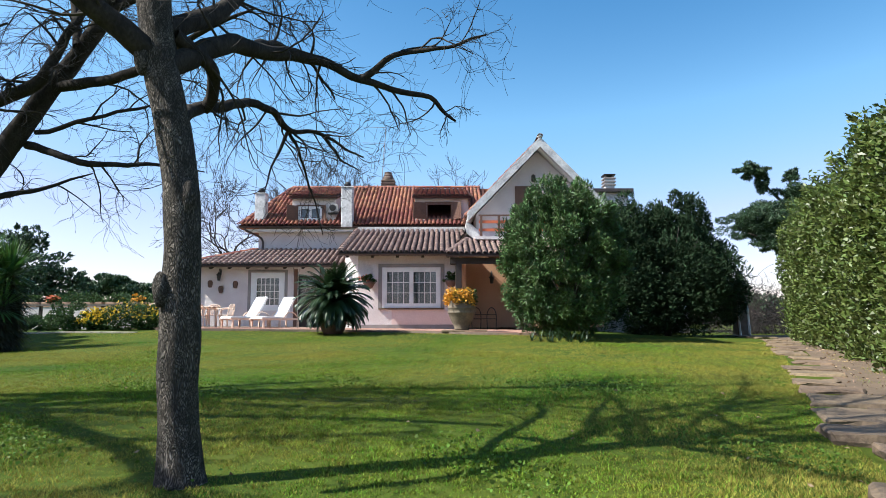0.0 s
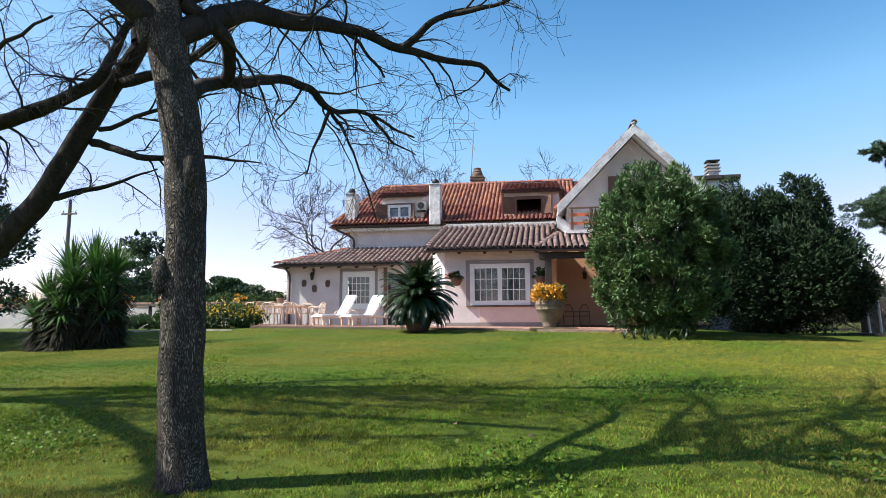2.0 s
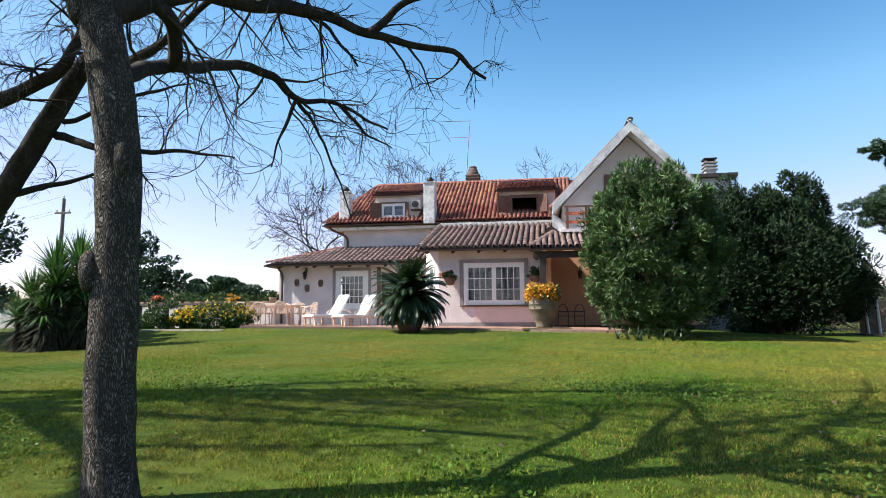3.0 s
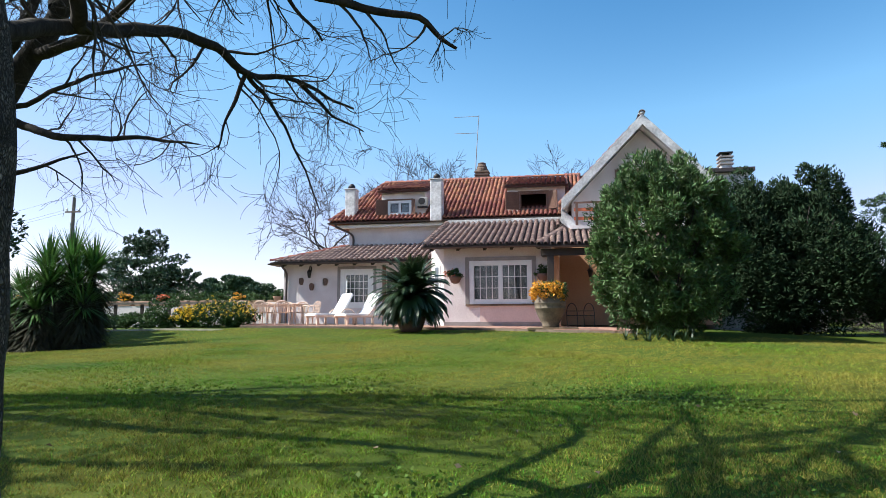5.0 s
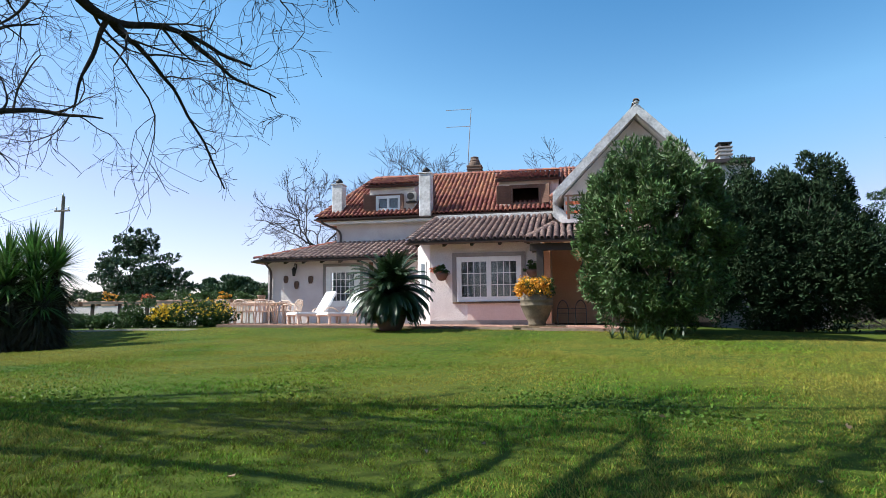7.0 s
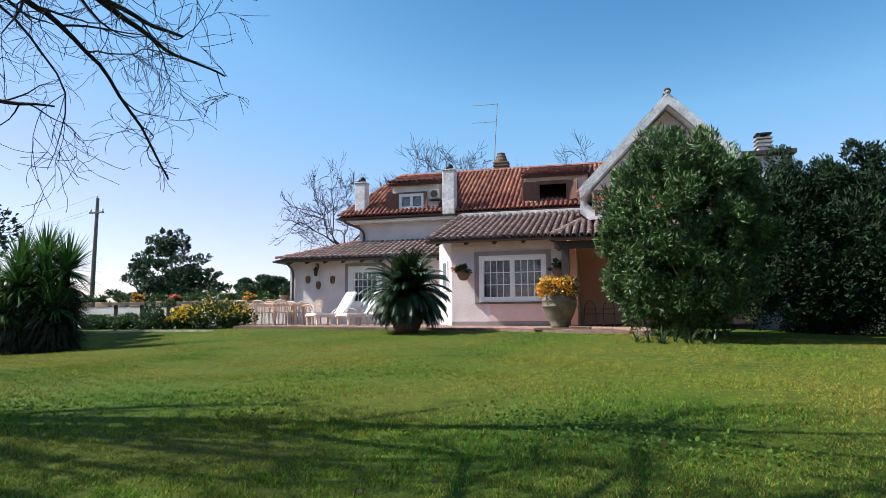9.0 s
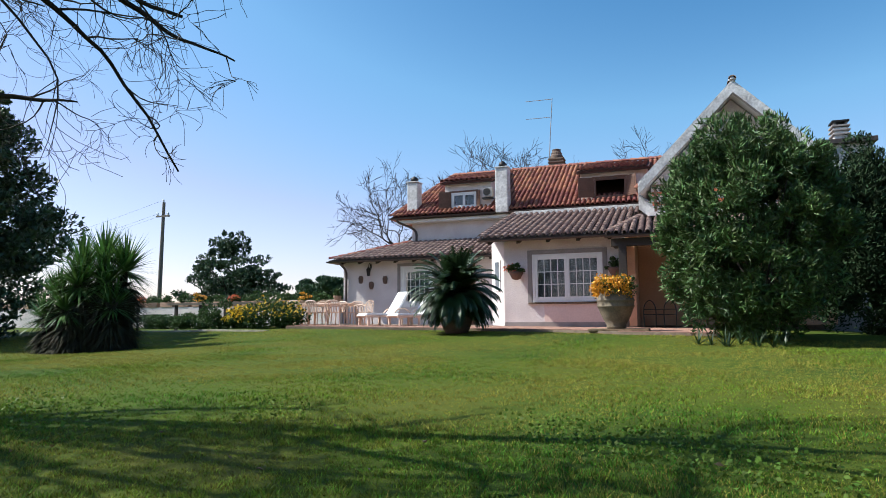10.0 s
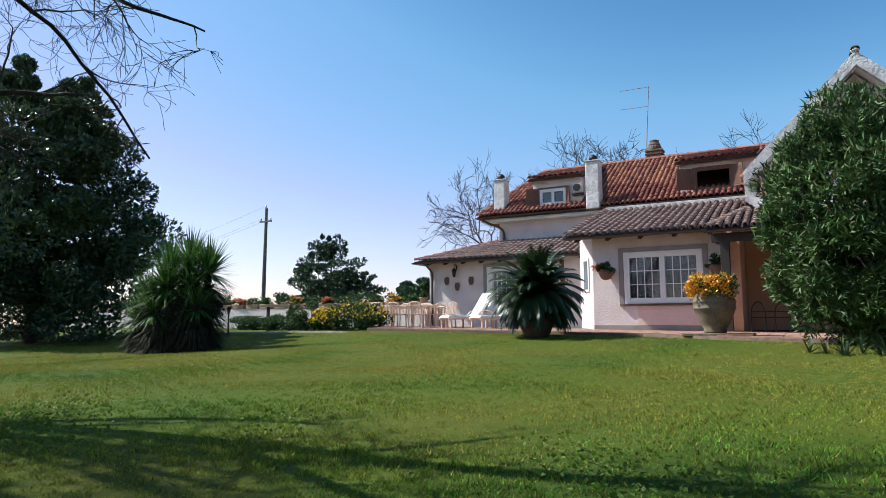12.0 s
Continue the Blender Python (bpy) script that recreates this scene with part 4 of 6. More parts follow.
def bare_tree(name, base, label, limbs, seed, twig_material=TWIG, twigs=7, twig_len=1.0, droop=0.06, depth=2, kids=4, twig_r=0.012, rmin=0.0018, wander=0.42, bark=BARK):
    """A leafless tree: limbs given by control points and end radii; twigs grow along them."""
    t = thing(name, base, label, "tree")
    rng = random.Random(seed)
    twig_lines = []
    for k, (pts, r0, r1, sides) in enumerate(limbs):
        line = spline(pts, 7)
        if sides < 10:
            line = [q + noise.noise_vector(q * 4.0) * 0.03 for q in line]
        rad = list(np.linspace(r0, r1, len(line)))
        if k == 0:
            rad = [r * (1 + 0.25 * math.exp(-i / 1.2)) for i, r in enumerate(rad)]
        # every limb gets the bark colour darkened for shade, whatever the trunk has
        lines_part("trunk" if k == 0 else "limb", [(line, rad, sides)], bark if k == 0 else SHADEBARK, t, twist=0.16)
        if k > 0:
            total = sum((line[i + 1] - line[i]).length for i in range(len(line) - 1))
            m = max(3, int(twigs * total * (2.0 if min(q.z for q in line) > 3.9 else 1.0)))
            for j in range(m):
                f = 0.15 + 0.85 * (j + rng.random()) / m
                i = min(len(line) - 2, int(f * (len(line) - 1)))
                side = Vector((rng.gauss(0, 1), rng.gauss(0, 1), rng.gauss(0.1, 0.8))).normalized()
                d = (line[i + 1] - line[i]).normalized() * 0.7 + side * 0.8
                grow(rng, line[i], d, twig_len * rng.uniform(0.6, 1.25) * (1.15 - 0.6 * f), max(min(rad[i] * 0.5, twig_r * 1.6), twig_r * 0.6), depth, twig_lines, droop, 0.85, kids, wander, 4, rmin)
    tagged(lines_part("twigs", twig_lines, twig_material, t), kind="stuff")
    return t


T1 = [
    ([(2.90, 4.82, -0.05), (2.85, 4.84, 0.6), (2.84, 4.85, 1.2), (2.83, 4.86, 1.6), (2.72, 4.88, 2.25), (2.60, 4.9, 2.75), (2.53, 4.95, 3.3), (2.50, 5.0, 4.0)], 0.122, 0.10, 14),
    ([(2.66, 4.9, 2.62), (2.89, 5.4, 2.99), (3.08, 5.9, 3.14), (3.37, 6.3, 3.26), (3.74, 6.55, 3.17), (4.36, 6.9, 3.11), (4.62, 7.1, 2.94)], 0.085, 0.012, 8),
    ([(3.74, 6.55, 3.17), (4.06, 6.5, 3.37), (4.53, 6.4, 3.41), (4.9, 6.4, 3.55)], 0.035, 0.008, 7),
    ([(2.72, 4.9, 2.25), (2.70, 5.5, 2.54), (2.88, 6.4, 2.87), (2.99, 6.9, 2.8), (3.24, 7.3, 2.86), (3.62, 7.6, 2.7)], 0.055, 0.010, 8),
    ([(2.99, 6.9, 2.8), (2.86, 6.9, 2.52), (2.79, 6.9, 2.19)], 0.02, 0.006, 6),
    ([(2.60, 4.9, 2.66), (2.42, 4.7, 2.83), (2.2, 4.5, 2.95), (1.6, 4.2, 3.1), (0.8, 3.9, 3.3)], 0.09, 0.04, 8),
    ([(2.62, 4.95, 2.9), (2.80, 5.5, 3.3), (3.0, 6.0, 3.9), (3.5, 6.4, 4.6), (4.2, 6.7, 5.2)], 0.08, 0.015, 8),
    ([(2.52, 5.0, 3.7), (2.0, 5.4, 4.5), (1.4, 5.8, 5.3)], 0.07, 0.015, 8),
    ([(2.50, 5.0, 3.9), (2.9, 4.9, 4.8), (3.5, 4.9, 5.6)], 0.07, 0.015, 8),
    ([(2.55, 5.0, 3.2), (3.2, 5.1, 3.9), (4.1, 5.3, 4.5), (5.0, 5.6, 4.8)], 0.06, 0.012, 8),
    ([(2.95, 5.75, 3.12), (2.9, 6.5, 3.5), (3.1, 7.1, 3.6), (3.3, 7.7, 3.4)], 0.045, 0.01, 7),
]
T1 += [
    ([(2.68, 4.95, 2.86), (2.84, 5.2, 2.74), (2.80, 5.4, 2.6), (2.72, 5.5, 2.52)], 0.05, 0.045, 7),
    ([(2.99, 6.9, 2.8), (3.0, 7.6, 2.6), (3.1, 8.2, 1.95)], 0.02, 0.006, 6),
    ([(3.24, 7.3, 2.86), (3.35, 7.8, 2.75), (3.5, 8.25, 2.7)], 0.02, 0.006, 6),
]
T1 += [
    ([(2.5, 5.0, 4.0), (3.2, 5.8, 5.0), (4.2, 6.6, 5.8), (5.2, 7.2, 6.2)], 0.05, 0.012, 7),
    ([(2.5, 5.0, 4.0), (2.6, 6.2, 5.2), (2.9, 7.6, 6.0), (3.2, 8.8, 6.3)], 0.05, 0.012, 7),
    ([(2.5, 5.0, 4.0), (1.8, 6.0, 5.0), (1.2, 7.2, 5.8), (0.8, 8.4, 6.2)], 0.05, 0.012, 7),
    ([(2.5, 5.0, 4.0), (2.2, 4.2, 5.0), (1.8, 3.4, 5.8), (1.6, 2.8, 6.3)], 0.05, 0.012, 7),
]
T1 += [
    ([(2.50, 5.0, 4.0), (2.45, 5.2, 5.2), (2.6, 5.3, 6.4), (2.5, 5.5, 7.6)], 0.07, 0.02, 8),
    ([(2.45, 5.2, 5.0), (1.9, 5.9, 5.8), (1.7, 6.3, 6.8), (1.8, 6.5, 7.6)], 0.06, 0.015, 7),
    ([(2.5, 5.2, 4.8), (3.1, 4.6, 5.6), (3.3, 4.3, 6.6), (3.2, 4.1, 7.4)], 0.06, 0.015, 7),
    ([(2.6, 6.2, 5.2), (2.5, 6.5, 6.2), (2.7, 6.6, 7.2)], 0.05, 0.012, 7),
    ([(1.8, 6.0, 5.0), (1.5, 6.2, 6.0), (1.6, 6.6, 7.0)], 0.05, 0.012, 7),
]
T1 = [([(x + 0.015 * max(0.0, 1 - abs(y - 4.85)), y, z) for x, y, z in pts], r0, r1, n) for pts, r0, r1, n in T1]
t1 = bare_tree("garden_tree", (2.97, 4.82, 0.0), "leafless tree with rough grey bark on the lawn", T1, 21, twigs=4.0, twig_len=0.86, droop=0.085, kids=4, twig_r=0.0085, wander=0.58)
for x, y, z, r in ((2.768, 4.76, 1.15, 0.05), (2.90, 4.80, 1.74, 0.05), (2.56, 4.82, 2.66, 0.06)):
    bm = bmesh.new()
    bmesh.ops.create_icosphere(bm, subdivisions=3, radius=r)
    for v in bm.verts:
        v.co *= 1 + 0.2 * noise.noise(v.co * 20)
        v.co.z *= 2.2
        v.co += Vector((x, y, z))
    part("burr", bm, BARK, t1, "rough knotted burr", smooth=True)
T2 = [
    ([(-2.75, 8.0, -0.1), (-2.3, 8.0, 0.85), (-1.63, 8.0, 1.61), (-0.95, 8.0, 2.25), (-0.57, 8.0, 2.84), (-0.11, 8.0, 3.54), (0.19, 8.0, 3.95), (0.6, 7.9, 4.5), (0.8, 7.8, 5.2)], 0.16, 0.08, 12),
    ([(-0.35, 8.1, 3.0), (0.5, 7.9, 2.72), (0.98, 8.5, 2.85), (1.5, 8.7, 2.8)], 0.05, 0.008, 7),
    ([(0.0, 8.0, 3.65), (1.1, 7.6, 3.65), (1.92, 7.2, 3.9), (2.6, 7.0, 4.1)], 0.07, 0.012, 7),
    ([(-0.2, 8.0, 3.1), (0.95, 7.8, 3.3), (1.3, 8.1, 3.5)], 0.03, 0.007, 6),
    ([(-0.9, 8.0, 2.3), (-0.3, 8.3, 2.5), (0.1, 8.7, 2.8)], 0.045, 0.008, 7),
    ([(0.3, 7.9, 4.1), (0.0, 8.2, 5.0), (-0.3, 8.6, 5.8)], 0.06, 0.012, 7),
    ([(0.6, 7.9, 4.5), (1.5, 8.0, 5.0), (2.4, 8.3, 5.5)], 0.06, 0.012, 7),
    ([(-1.7, 8.0, 1.5), (-1.8, 7.6, 2.6), (-1.6, 7.2, 3.8), (-0.9, 6.9, 4.6)], 0.09, 0.02, 8),
    ([(0.8, 7.8, 5.2), (1.1, 7.7, 6.3), (1.0, 7.5, 7.4), (1.2, 7.4, 8.4)], 0.08, 0.015, 8),
    ([(1.0, 7.75, 5.8), (1.7, 7.1, 6.4), (2.0, 6.8, 7.3)], 0.05, 0.012, 7),
    ([(1.0, 7.7, 6.1), (0.7, 8.3, 6.9), (0.8, 8.6, 7.9)], 0.05, 0.012, 7),
    ([(-0.9, 6.9, 4.6), (-0.6, 6.6, 5.6), (-0.5, 6.5, 6.8), (-0.7, 6.4, 7.8)], 0.06, 0.012, 7),
    ([(-1.7, 7.5, 2.9), (-1.0, 7.0, 3.3), (-0.2, 6.6, 3.5), (0.6, 6.3, 3.6)], 0.05, 0.01, 7),
]
bare_tree("garden_tree", (-2.75, 8.0, 0.0), "leafless leaning tree on the lawn, its bark coloured as if backlit", T2, 22, twigs=3.6, twig_len=0.95, droop=0.06, kids=4, twig_r=0.0085, wander=0.55, bark=SHADEBARK)


def fork(rng, p, d, length, radius, depth, out):
    """A limb that wanders, parts into two or three, and so on to the twigs."""
    pts, rad = [Vector(p)], [radius]
    for i in range(4):
        d = (d + Vector((rng.gauss(0, 0.2), rng.gauss(0, 0.2), rng.gauss(0.02, 0.16)))).normalized()
        pts.append(pts[-1] + d * length / 4)
        rad.append(max(radius * (1 - 0.1 * (i + 1)), 0.009))
    out.append((pts, rad, 6 if depth > 4 else 3))
    if depth:
        for k in range(rng.choice((2, 2, 3)) + (1 if depth < 3 else 0)):
            side = Vector((rng.gauss(0, 1), rng.gauss(0, 1), rng.gauss(0.15, 0.8))).normalized()
            at = pts[-1] if k < 2 else pts[rng.choice((2, 3))]
            fork(rng, at, (d + side * rng.uniform(0.5, 0.95)).normalized(), length * rng.uniform(0.68, 0.88), max(radius * 0.66, 0.013), depth - 1, out)


def far_tree(base, h, spread_, seed):
    """A leafless tree seen from afar: trunk, forking limbs and a round crown of twigs."""
    t = thing("bare_tree", base, "leafless tree standing behind the house", "tree")
    rng = random.Random(seed)
    b = Vector(base)
    top = b + Vector((0.1, 0, h * 0.3))
    lines_part("trunk", [(spline([b, b.lerp(top, 0.5) + Vector((0.08, 0, 0)), top], 4), list(np.linspace(0.22, 0.15, 9)), 8)], FARTWIG, t)
    for k in range(6):
        a = k * math.tau / 6 + rng.uniform(-0.3, 0.3)
        out = []
        fork(rng, b.lerp(top, rng.uniform(0.75, 1.0)), Vector((math.cos(a) * spread_ * 0.2, math.sin(a) * spread_ * 0.2, rng.uniform(0.35, 1.1))).normalized(), h * 0.27, 0.10, 6, out)
        lines_part("limb", [q for q in out if q[2] == 6], FARTWIG, t)
        tagged(lines_part("twigs", [q for q in out if q[2] == 3], FARTWIG, t), kind="stuff")
    return t


T3 = [
    ([(-3.75, 6.75, -0.05), (-3.7, 6.75, 0.9), (-3.66, 6.72, 2.2), (-3.6, 6.7, 3.4), (-3.55, 6.65, 4.3)], 0.24, 0.15, 10),
    ([(-3.58, 6.68, 4.0), (-3.2, 5.7, 4.6), (-2.5, 4.6, 5.1), (-2.2, 3.6, 5.5), (-2.0, 2.8, 5.9)], 0.15, 0.06, 8),
    ([(-3.6, 6.7, 3.6), (-2.8, 6.9, 4.4), (-1.9, 7.0, 5.1), (-1.0, 6.8, 5.7)], 0.12, 0.03, 8),
    ([(-3.55, 6.65, 4.3), (-3.3, 6.8, 5.4), (-3.4, 6.7, 6.8), (-3.2, 6.5, 8.4)], 0.12, 0.02, 8),
    ([(-3.35, 6.8, 5.2), (-2.6, 6.2, 6.0), (-2.2, 5.8, 7.0), (-2.2, 5.6, 7.8)], 0.08, 0.015, 7),
    ([(-1.6, 6.9, 5.3), (-0.9, 6.3, 6.2), (-0.6, 6.0, 7.0)], 0.05, 0.012, 7),
    ([(-3.6, 6.7, 3.7), (-3.2, 7.5, 4.6), (-2.6, 8.1, 5.4), (-2.0, 8.3, 6.2)], 0.10, 0.03, 7),
    ([(-2.7, 4.9, 5.0), (-1.9, 4.8, 5.6), (-1.0, 4.9, 6.0)], 0.07, 0.02, 7),
    ([(-3.5, 6.7, 4.2), (-3.9, 6.0, 5.0), (-4.0, 5.2, 5.9)], 0.08, 0.02, 7),
    ([(-3.64, 6.72, 2.8), (-2.3, 7.5, 3.0), (-1.0, 7.6, 3.15), (-0.1, 7.66, 3.5), (0.2, 7.7, 3.95), (0.5, 7.8, 4.7)], 0.11, 0.04, 8),
    ([(-3.62, 6.7, 3.4), (-2.7, 6.4, 4.0), (-1.9, 6.0, 4.5), (-1.4, 5.6, 5.5), (-1.05, 5.0, 6.7)], 0.13, 0.05, 8),
]
bare_tree("garden_tree", (-3.75, 6.75, 0.0), "leafless tree with grey bark whose branches shade the lawn", T3, 23, twigs=5, twig_len=1.0, kids=5)
far_tree((-6.5, 38.5, 0.5), 8.4, 5.0, 31)
far_tree((-2.2, 41.0, 0.5), 9.0, 5.0, 32)
far_tree((5.2, 44.0, 0.5), 8.4, 5.0, 33)


def blade_rosette(rng, centre, n, length, width, droop, up=(0.15, 1.0), seg=4):
    """Arching strap leaves round a centre: verts and faces of folded strips."""
    V, F = [], []
    for k in range(n):
        a, e = rng.uniform(0, math.tau), rng.uniform(*up)
        d = Vector((math.cos(a) * math.cos(e * 1.45), math.sin(a) * math.cos(e * 1.45), math.sin(e * 1.45)))
        s = Vector((-math.sin(a), math.cos(a), 0))
        L = length * rng.uniform(0.75, 1.1)
        p = Vector(centre)
        b0 = len(V)
        for i in range(seg + 1):
            w = width * (0.55 + 0.45 * math.sin(math.pi * min(1, 0.2 + i / seg))) * (1 - (i / seg) ** 3)
            V.extend((tuple(p - s * w / 2), tuple(p + s * w / 2)))
            p = p + d * (L / seg)
            d = (d + Vector((0, 0, -droop))).normalized()
        F.extend((b0 + 2 * i, b0 + 2 * i + 1, b0 + 2 * i + 3, b0 + 2 * i + 2) for i in range(seg))
    return V, F


def strips_part(name, V, F, material, parent, label=""):
    o = root_loc(parent)
    me = bpy.data.meshes.new(name)
    me.from_pydata([tuple(Vector(v) - o) for v in V], [], F)
    return mesh_part(name, me, material, parent, label)


# old skirt leaves, coloured darker still for the shade low in the clump
SHADED_OLDLEAF = mat("shaded_old_yucca_leaf", (0.030, 0.036, 0.018), (0.046, 0.038, 0.022), 0.8, 3, 20, 0.1, island=0.4, spec=0.2)


def yucca(base, heads, seed):
    t = thing("yucca", base, "clump of spiky green yucca on the lawn", "yucca")
    rng = random.Random(seed)
    lines_ = []
    for x, y, z, n, L in heads:
        h = Vector((x, y, z))
        b = Vector(base).lerp(Vector((x, y, base[2])), 0.9)
        lines_.append((spline([b, b.lerp(h, 0.5), h], 3), [0.09] * 7, 7))
        V, F = blade_rosette(rng, h, int(n * 1.4), L * 1.12, 0.06, 0.085, (-0.35, 1.0))
        strips_part("leaf_head", V, F, YUCCA, t)
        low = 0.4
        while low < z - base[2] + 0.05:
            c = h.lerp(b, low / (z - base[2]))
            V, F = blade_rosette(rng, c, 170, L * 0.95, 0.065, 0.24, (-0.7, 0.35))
            strips_part("leaf_skirt", V, F, SHADED_OLDLEAF, t)
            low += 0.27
    for q in lines_:
        lines_part("stem", [q], TWIG, t)
    return t


yucca((-7.0, 16.6, 0.18), [(-6.45, 16.9, 2.1, 150, 0.92), (-6.9, 16.7, 2.3, 150, 0.95), (-7.4, 16.5, 2.15, 150, 0.92), (-6.6, 16.5, 1.75, 140, 0.85), (-7.1, 16.2, 1.7, 140, 0.85), (-7.75, 16.2, 1.45, 130, 0.8), (-8.0, 16.05, 0.95, 110, 0.65), (-6.35, 16.5, 1.2, 120, 0.75), (-7.2, 15.95, 1.1, 120, 0.75)], 41)


def cycad(base):
    t = thing("cycad", base, "sago cycad with stiff dark fronds in a clay pot", "cycad")
    bx, by, bz = base
    part("pot", lathe([(0.26, 0), (0.33, 0.1), (0.40, 0.3), (0.42, 0.4), (0.40, 0.42), (0.36, 0.41), (0.34, 0.34)], 24, base), DARKCLAY, t, "round clay pot", smooth=True)
    part("stem", lathe([(0.2, 0), (0.22, 0.25), (0.18, 0.48), (0.08, 0.58)], 12, (bx, by, bz + 0.36)), BARK, t)
    rng = random.Random(51)
    for k in range(200):
        a, e = rng.uniform(0, math.tau), rng.uniform(-0.25, 1.4)
        L = rng.uniform(0.9, 1.1) * (1.08 + 0.24 * math.sin(e))
        d = Vector((math.cos(a) * math.cos(e), math.sin(a) * math.cos(e), math.sin(e)))
        p = Vector((bx, by, bz + 0.92))
        V, F = [], []
        s = Vector((-math.sin(a), math.cos(a), 0))
        n = 30
        for i in range(n):
            q = p + d * (L / n)
            d = (d + Vector((0, 0, -0.056))).normalized()
            w = 0.175 * math.sin(math.pi * (0.12 + 0.86 * i / n)) + 0.01
            up = s.cross(d)
            for sg in (-1, 1):
                tip = p + s * sg * w + d * 0.10 + up * 0.04
                b0 = len(V)
                V += [tuple(p), tuple(p + d * 0.05), tuple(tip + d * 0.018), tuple(tip)]
                F.append((b0, b0 + 1, b0 + 2, b0 + 3))
            b0 = len(V)
            V += [tuple(p - s * 0.007), tuple(p + s * 0.007), tuple(q + s * 0.006), tuple(q - s * 0.006)]
            F.append((b0, b0 + 1, b0 + 2, b0 + 3))
            p = q
        strips_part("frond", V, F, CYCAD, t)
    return t


cycad((1.23, 19.9, ground_z(1.23, 19.9) - 0.01))


def flower_urn(base):
    t = thing("flower_urn", base, "large pale clay urn full of amber flowers on a stone slab", "flower pot")
    x, y, z = base
    part("slab", bbox(x - 0.62, x + 0.75, y - 0.45, y + 0.5, z - 0.06, z, 0.01), STONE, t)
    part("urn", lathe([(0.21, 0.0), (0.24, 0.04), (0.22, 0.08), (0.29, 0.20), (0.365, 0.36), (0.415, 0.50), (0.432, 0.515), (0.435, 0.535), (0.425, 0.55), (0.428, 0.64), (0.44, 0.655), (0.44, 0.675), (0.425, 0.69), (0.40, 0.76), (0.36, 0.82), (0.38, 0.85), (0.38, 0.88), (0.32, 0.88), (0.30, 0.80)], 32, (x, y, z + 0.002)), PALECLAY, t, smooth=True)
    p, w = lumpy(2600, (x, y, z + 1.0), (0.50, 0.46, 0.30), 26, 61, 0.3, 0.35)
    rg = np.random.default_rng(4)
    local_leaves(t, "leaves", p[:1000], w[:1000], rg.uniform(0.06, 0.12, 1000), rg.uniform(0.02, 0.04, 1000), SHRUB, 2)
    p[1000:, 0] -= 0.10
    p[1000:, 2] += 0.04 - 0.12 * rg.random(1600)
    p[1000:, 1] -= 0.06
    local_leaves(t, "blossom", p[1000:], w[1000:], rg.uniform(0.05, 0.08, 1600), rg.uniform(0.035, 0.06, 1600), AMBER, 3)
    V, F = blade_rosette(random.Random(6), (x + 0.08, y, z + 1.0), 26, 0.42, 0.03, 0.06, (0.5, 1.0))
    strips_part("strap_leaves", V, F, YUCCA, t)


iris = thing("iris_clump", (7.0, 17.0, 0.3), "clump of strappy green iris leaves under the oleander", "plant")
for k in range(9):
    x, y = 6.75 + 0.16 * k + 0.05 * (k % 3), 17.15 - 0.1 * (k % 4)
    V, F = blade_rosette(random.Random(70 + k), (x, y, ground_z(x, y)), 12, 0.34, 0.03, 0.14, (0.2, 1.0))
    strips_part("leaf_fan", V, F, CYCAD, iris)
flower_urn((5.07, 20.4, 0.615))


def flower_bed():
    spots = [(-11.0, 22.6, 0.8, 0.3, 0), (-10.0, 22.5, 0.9, 0.32, 0), (-9.1, 22.4, 0.8, 0.35, 0), (-8.2, 22.5, 0.8, 0.6, 0), (-7.3, 22.4, 0.5, 0.5, 1), (-6.4, 22.5, 0.85, 0.62, 1), (-5.5, 22.5, 0.7, 0.62, 1)]
    for k, (x, y, r, h, fl) in enumerate(spots):
        t = thing("flowering_shrub" if fl else "shrub", (x, y, 0.55), "low shrub covered in yellow flowers by the terrace" if fl else "low dark green shrub by the terrace", "shrub")
        n = 2600
        p, w = lumpy(n, (x, y, 0.55 + h * 0.7), (r, r * 0.7, h * 0.85), 24, 70 + k, 0.4, 0.35, 0.58)
        rg = np.random.default_rng(k)
        local_leaves(t, "foliage", p, w, rg.uniform(0.07, 0.13, n), rg.uniform(0.03, 0.05, n), SHRUB, k)
        if fl:
            top = p[(p[:, 2] > 0.55 + h * 0.55) & (rg.random(n) < (0.3 if k == 4 else 0.13))]
            m = len(top)
            local_leaves(t, "blossom", top + rg.normal(0, 0.04, (m, 3)) + [0, -0.03, 0.05], rg.normal(size=(m, 3)) / 1.7, rg.uniform(0.07, 0.11, m), rg.uniform(0.05, 0.08, m), YELLOW, k)


flower_bed()

# ---- beyond the terrace ----
garden_wall = tagged(part("garden_wall", bbox(-40, -5.92, 30.0, 30.3, -0.5, 1.5), STUCCO), "low white parapet wall with potted plants on top", "wall", kind="structure")
rng4 = random.Random(404)


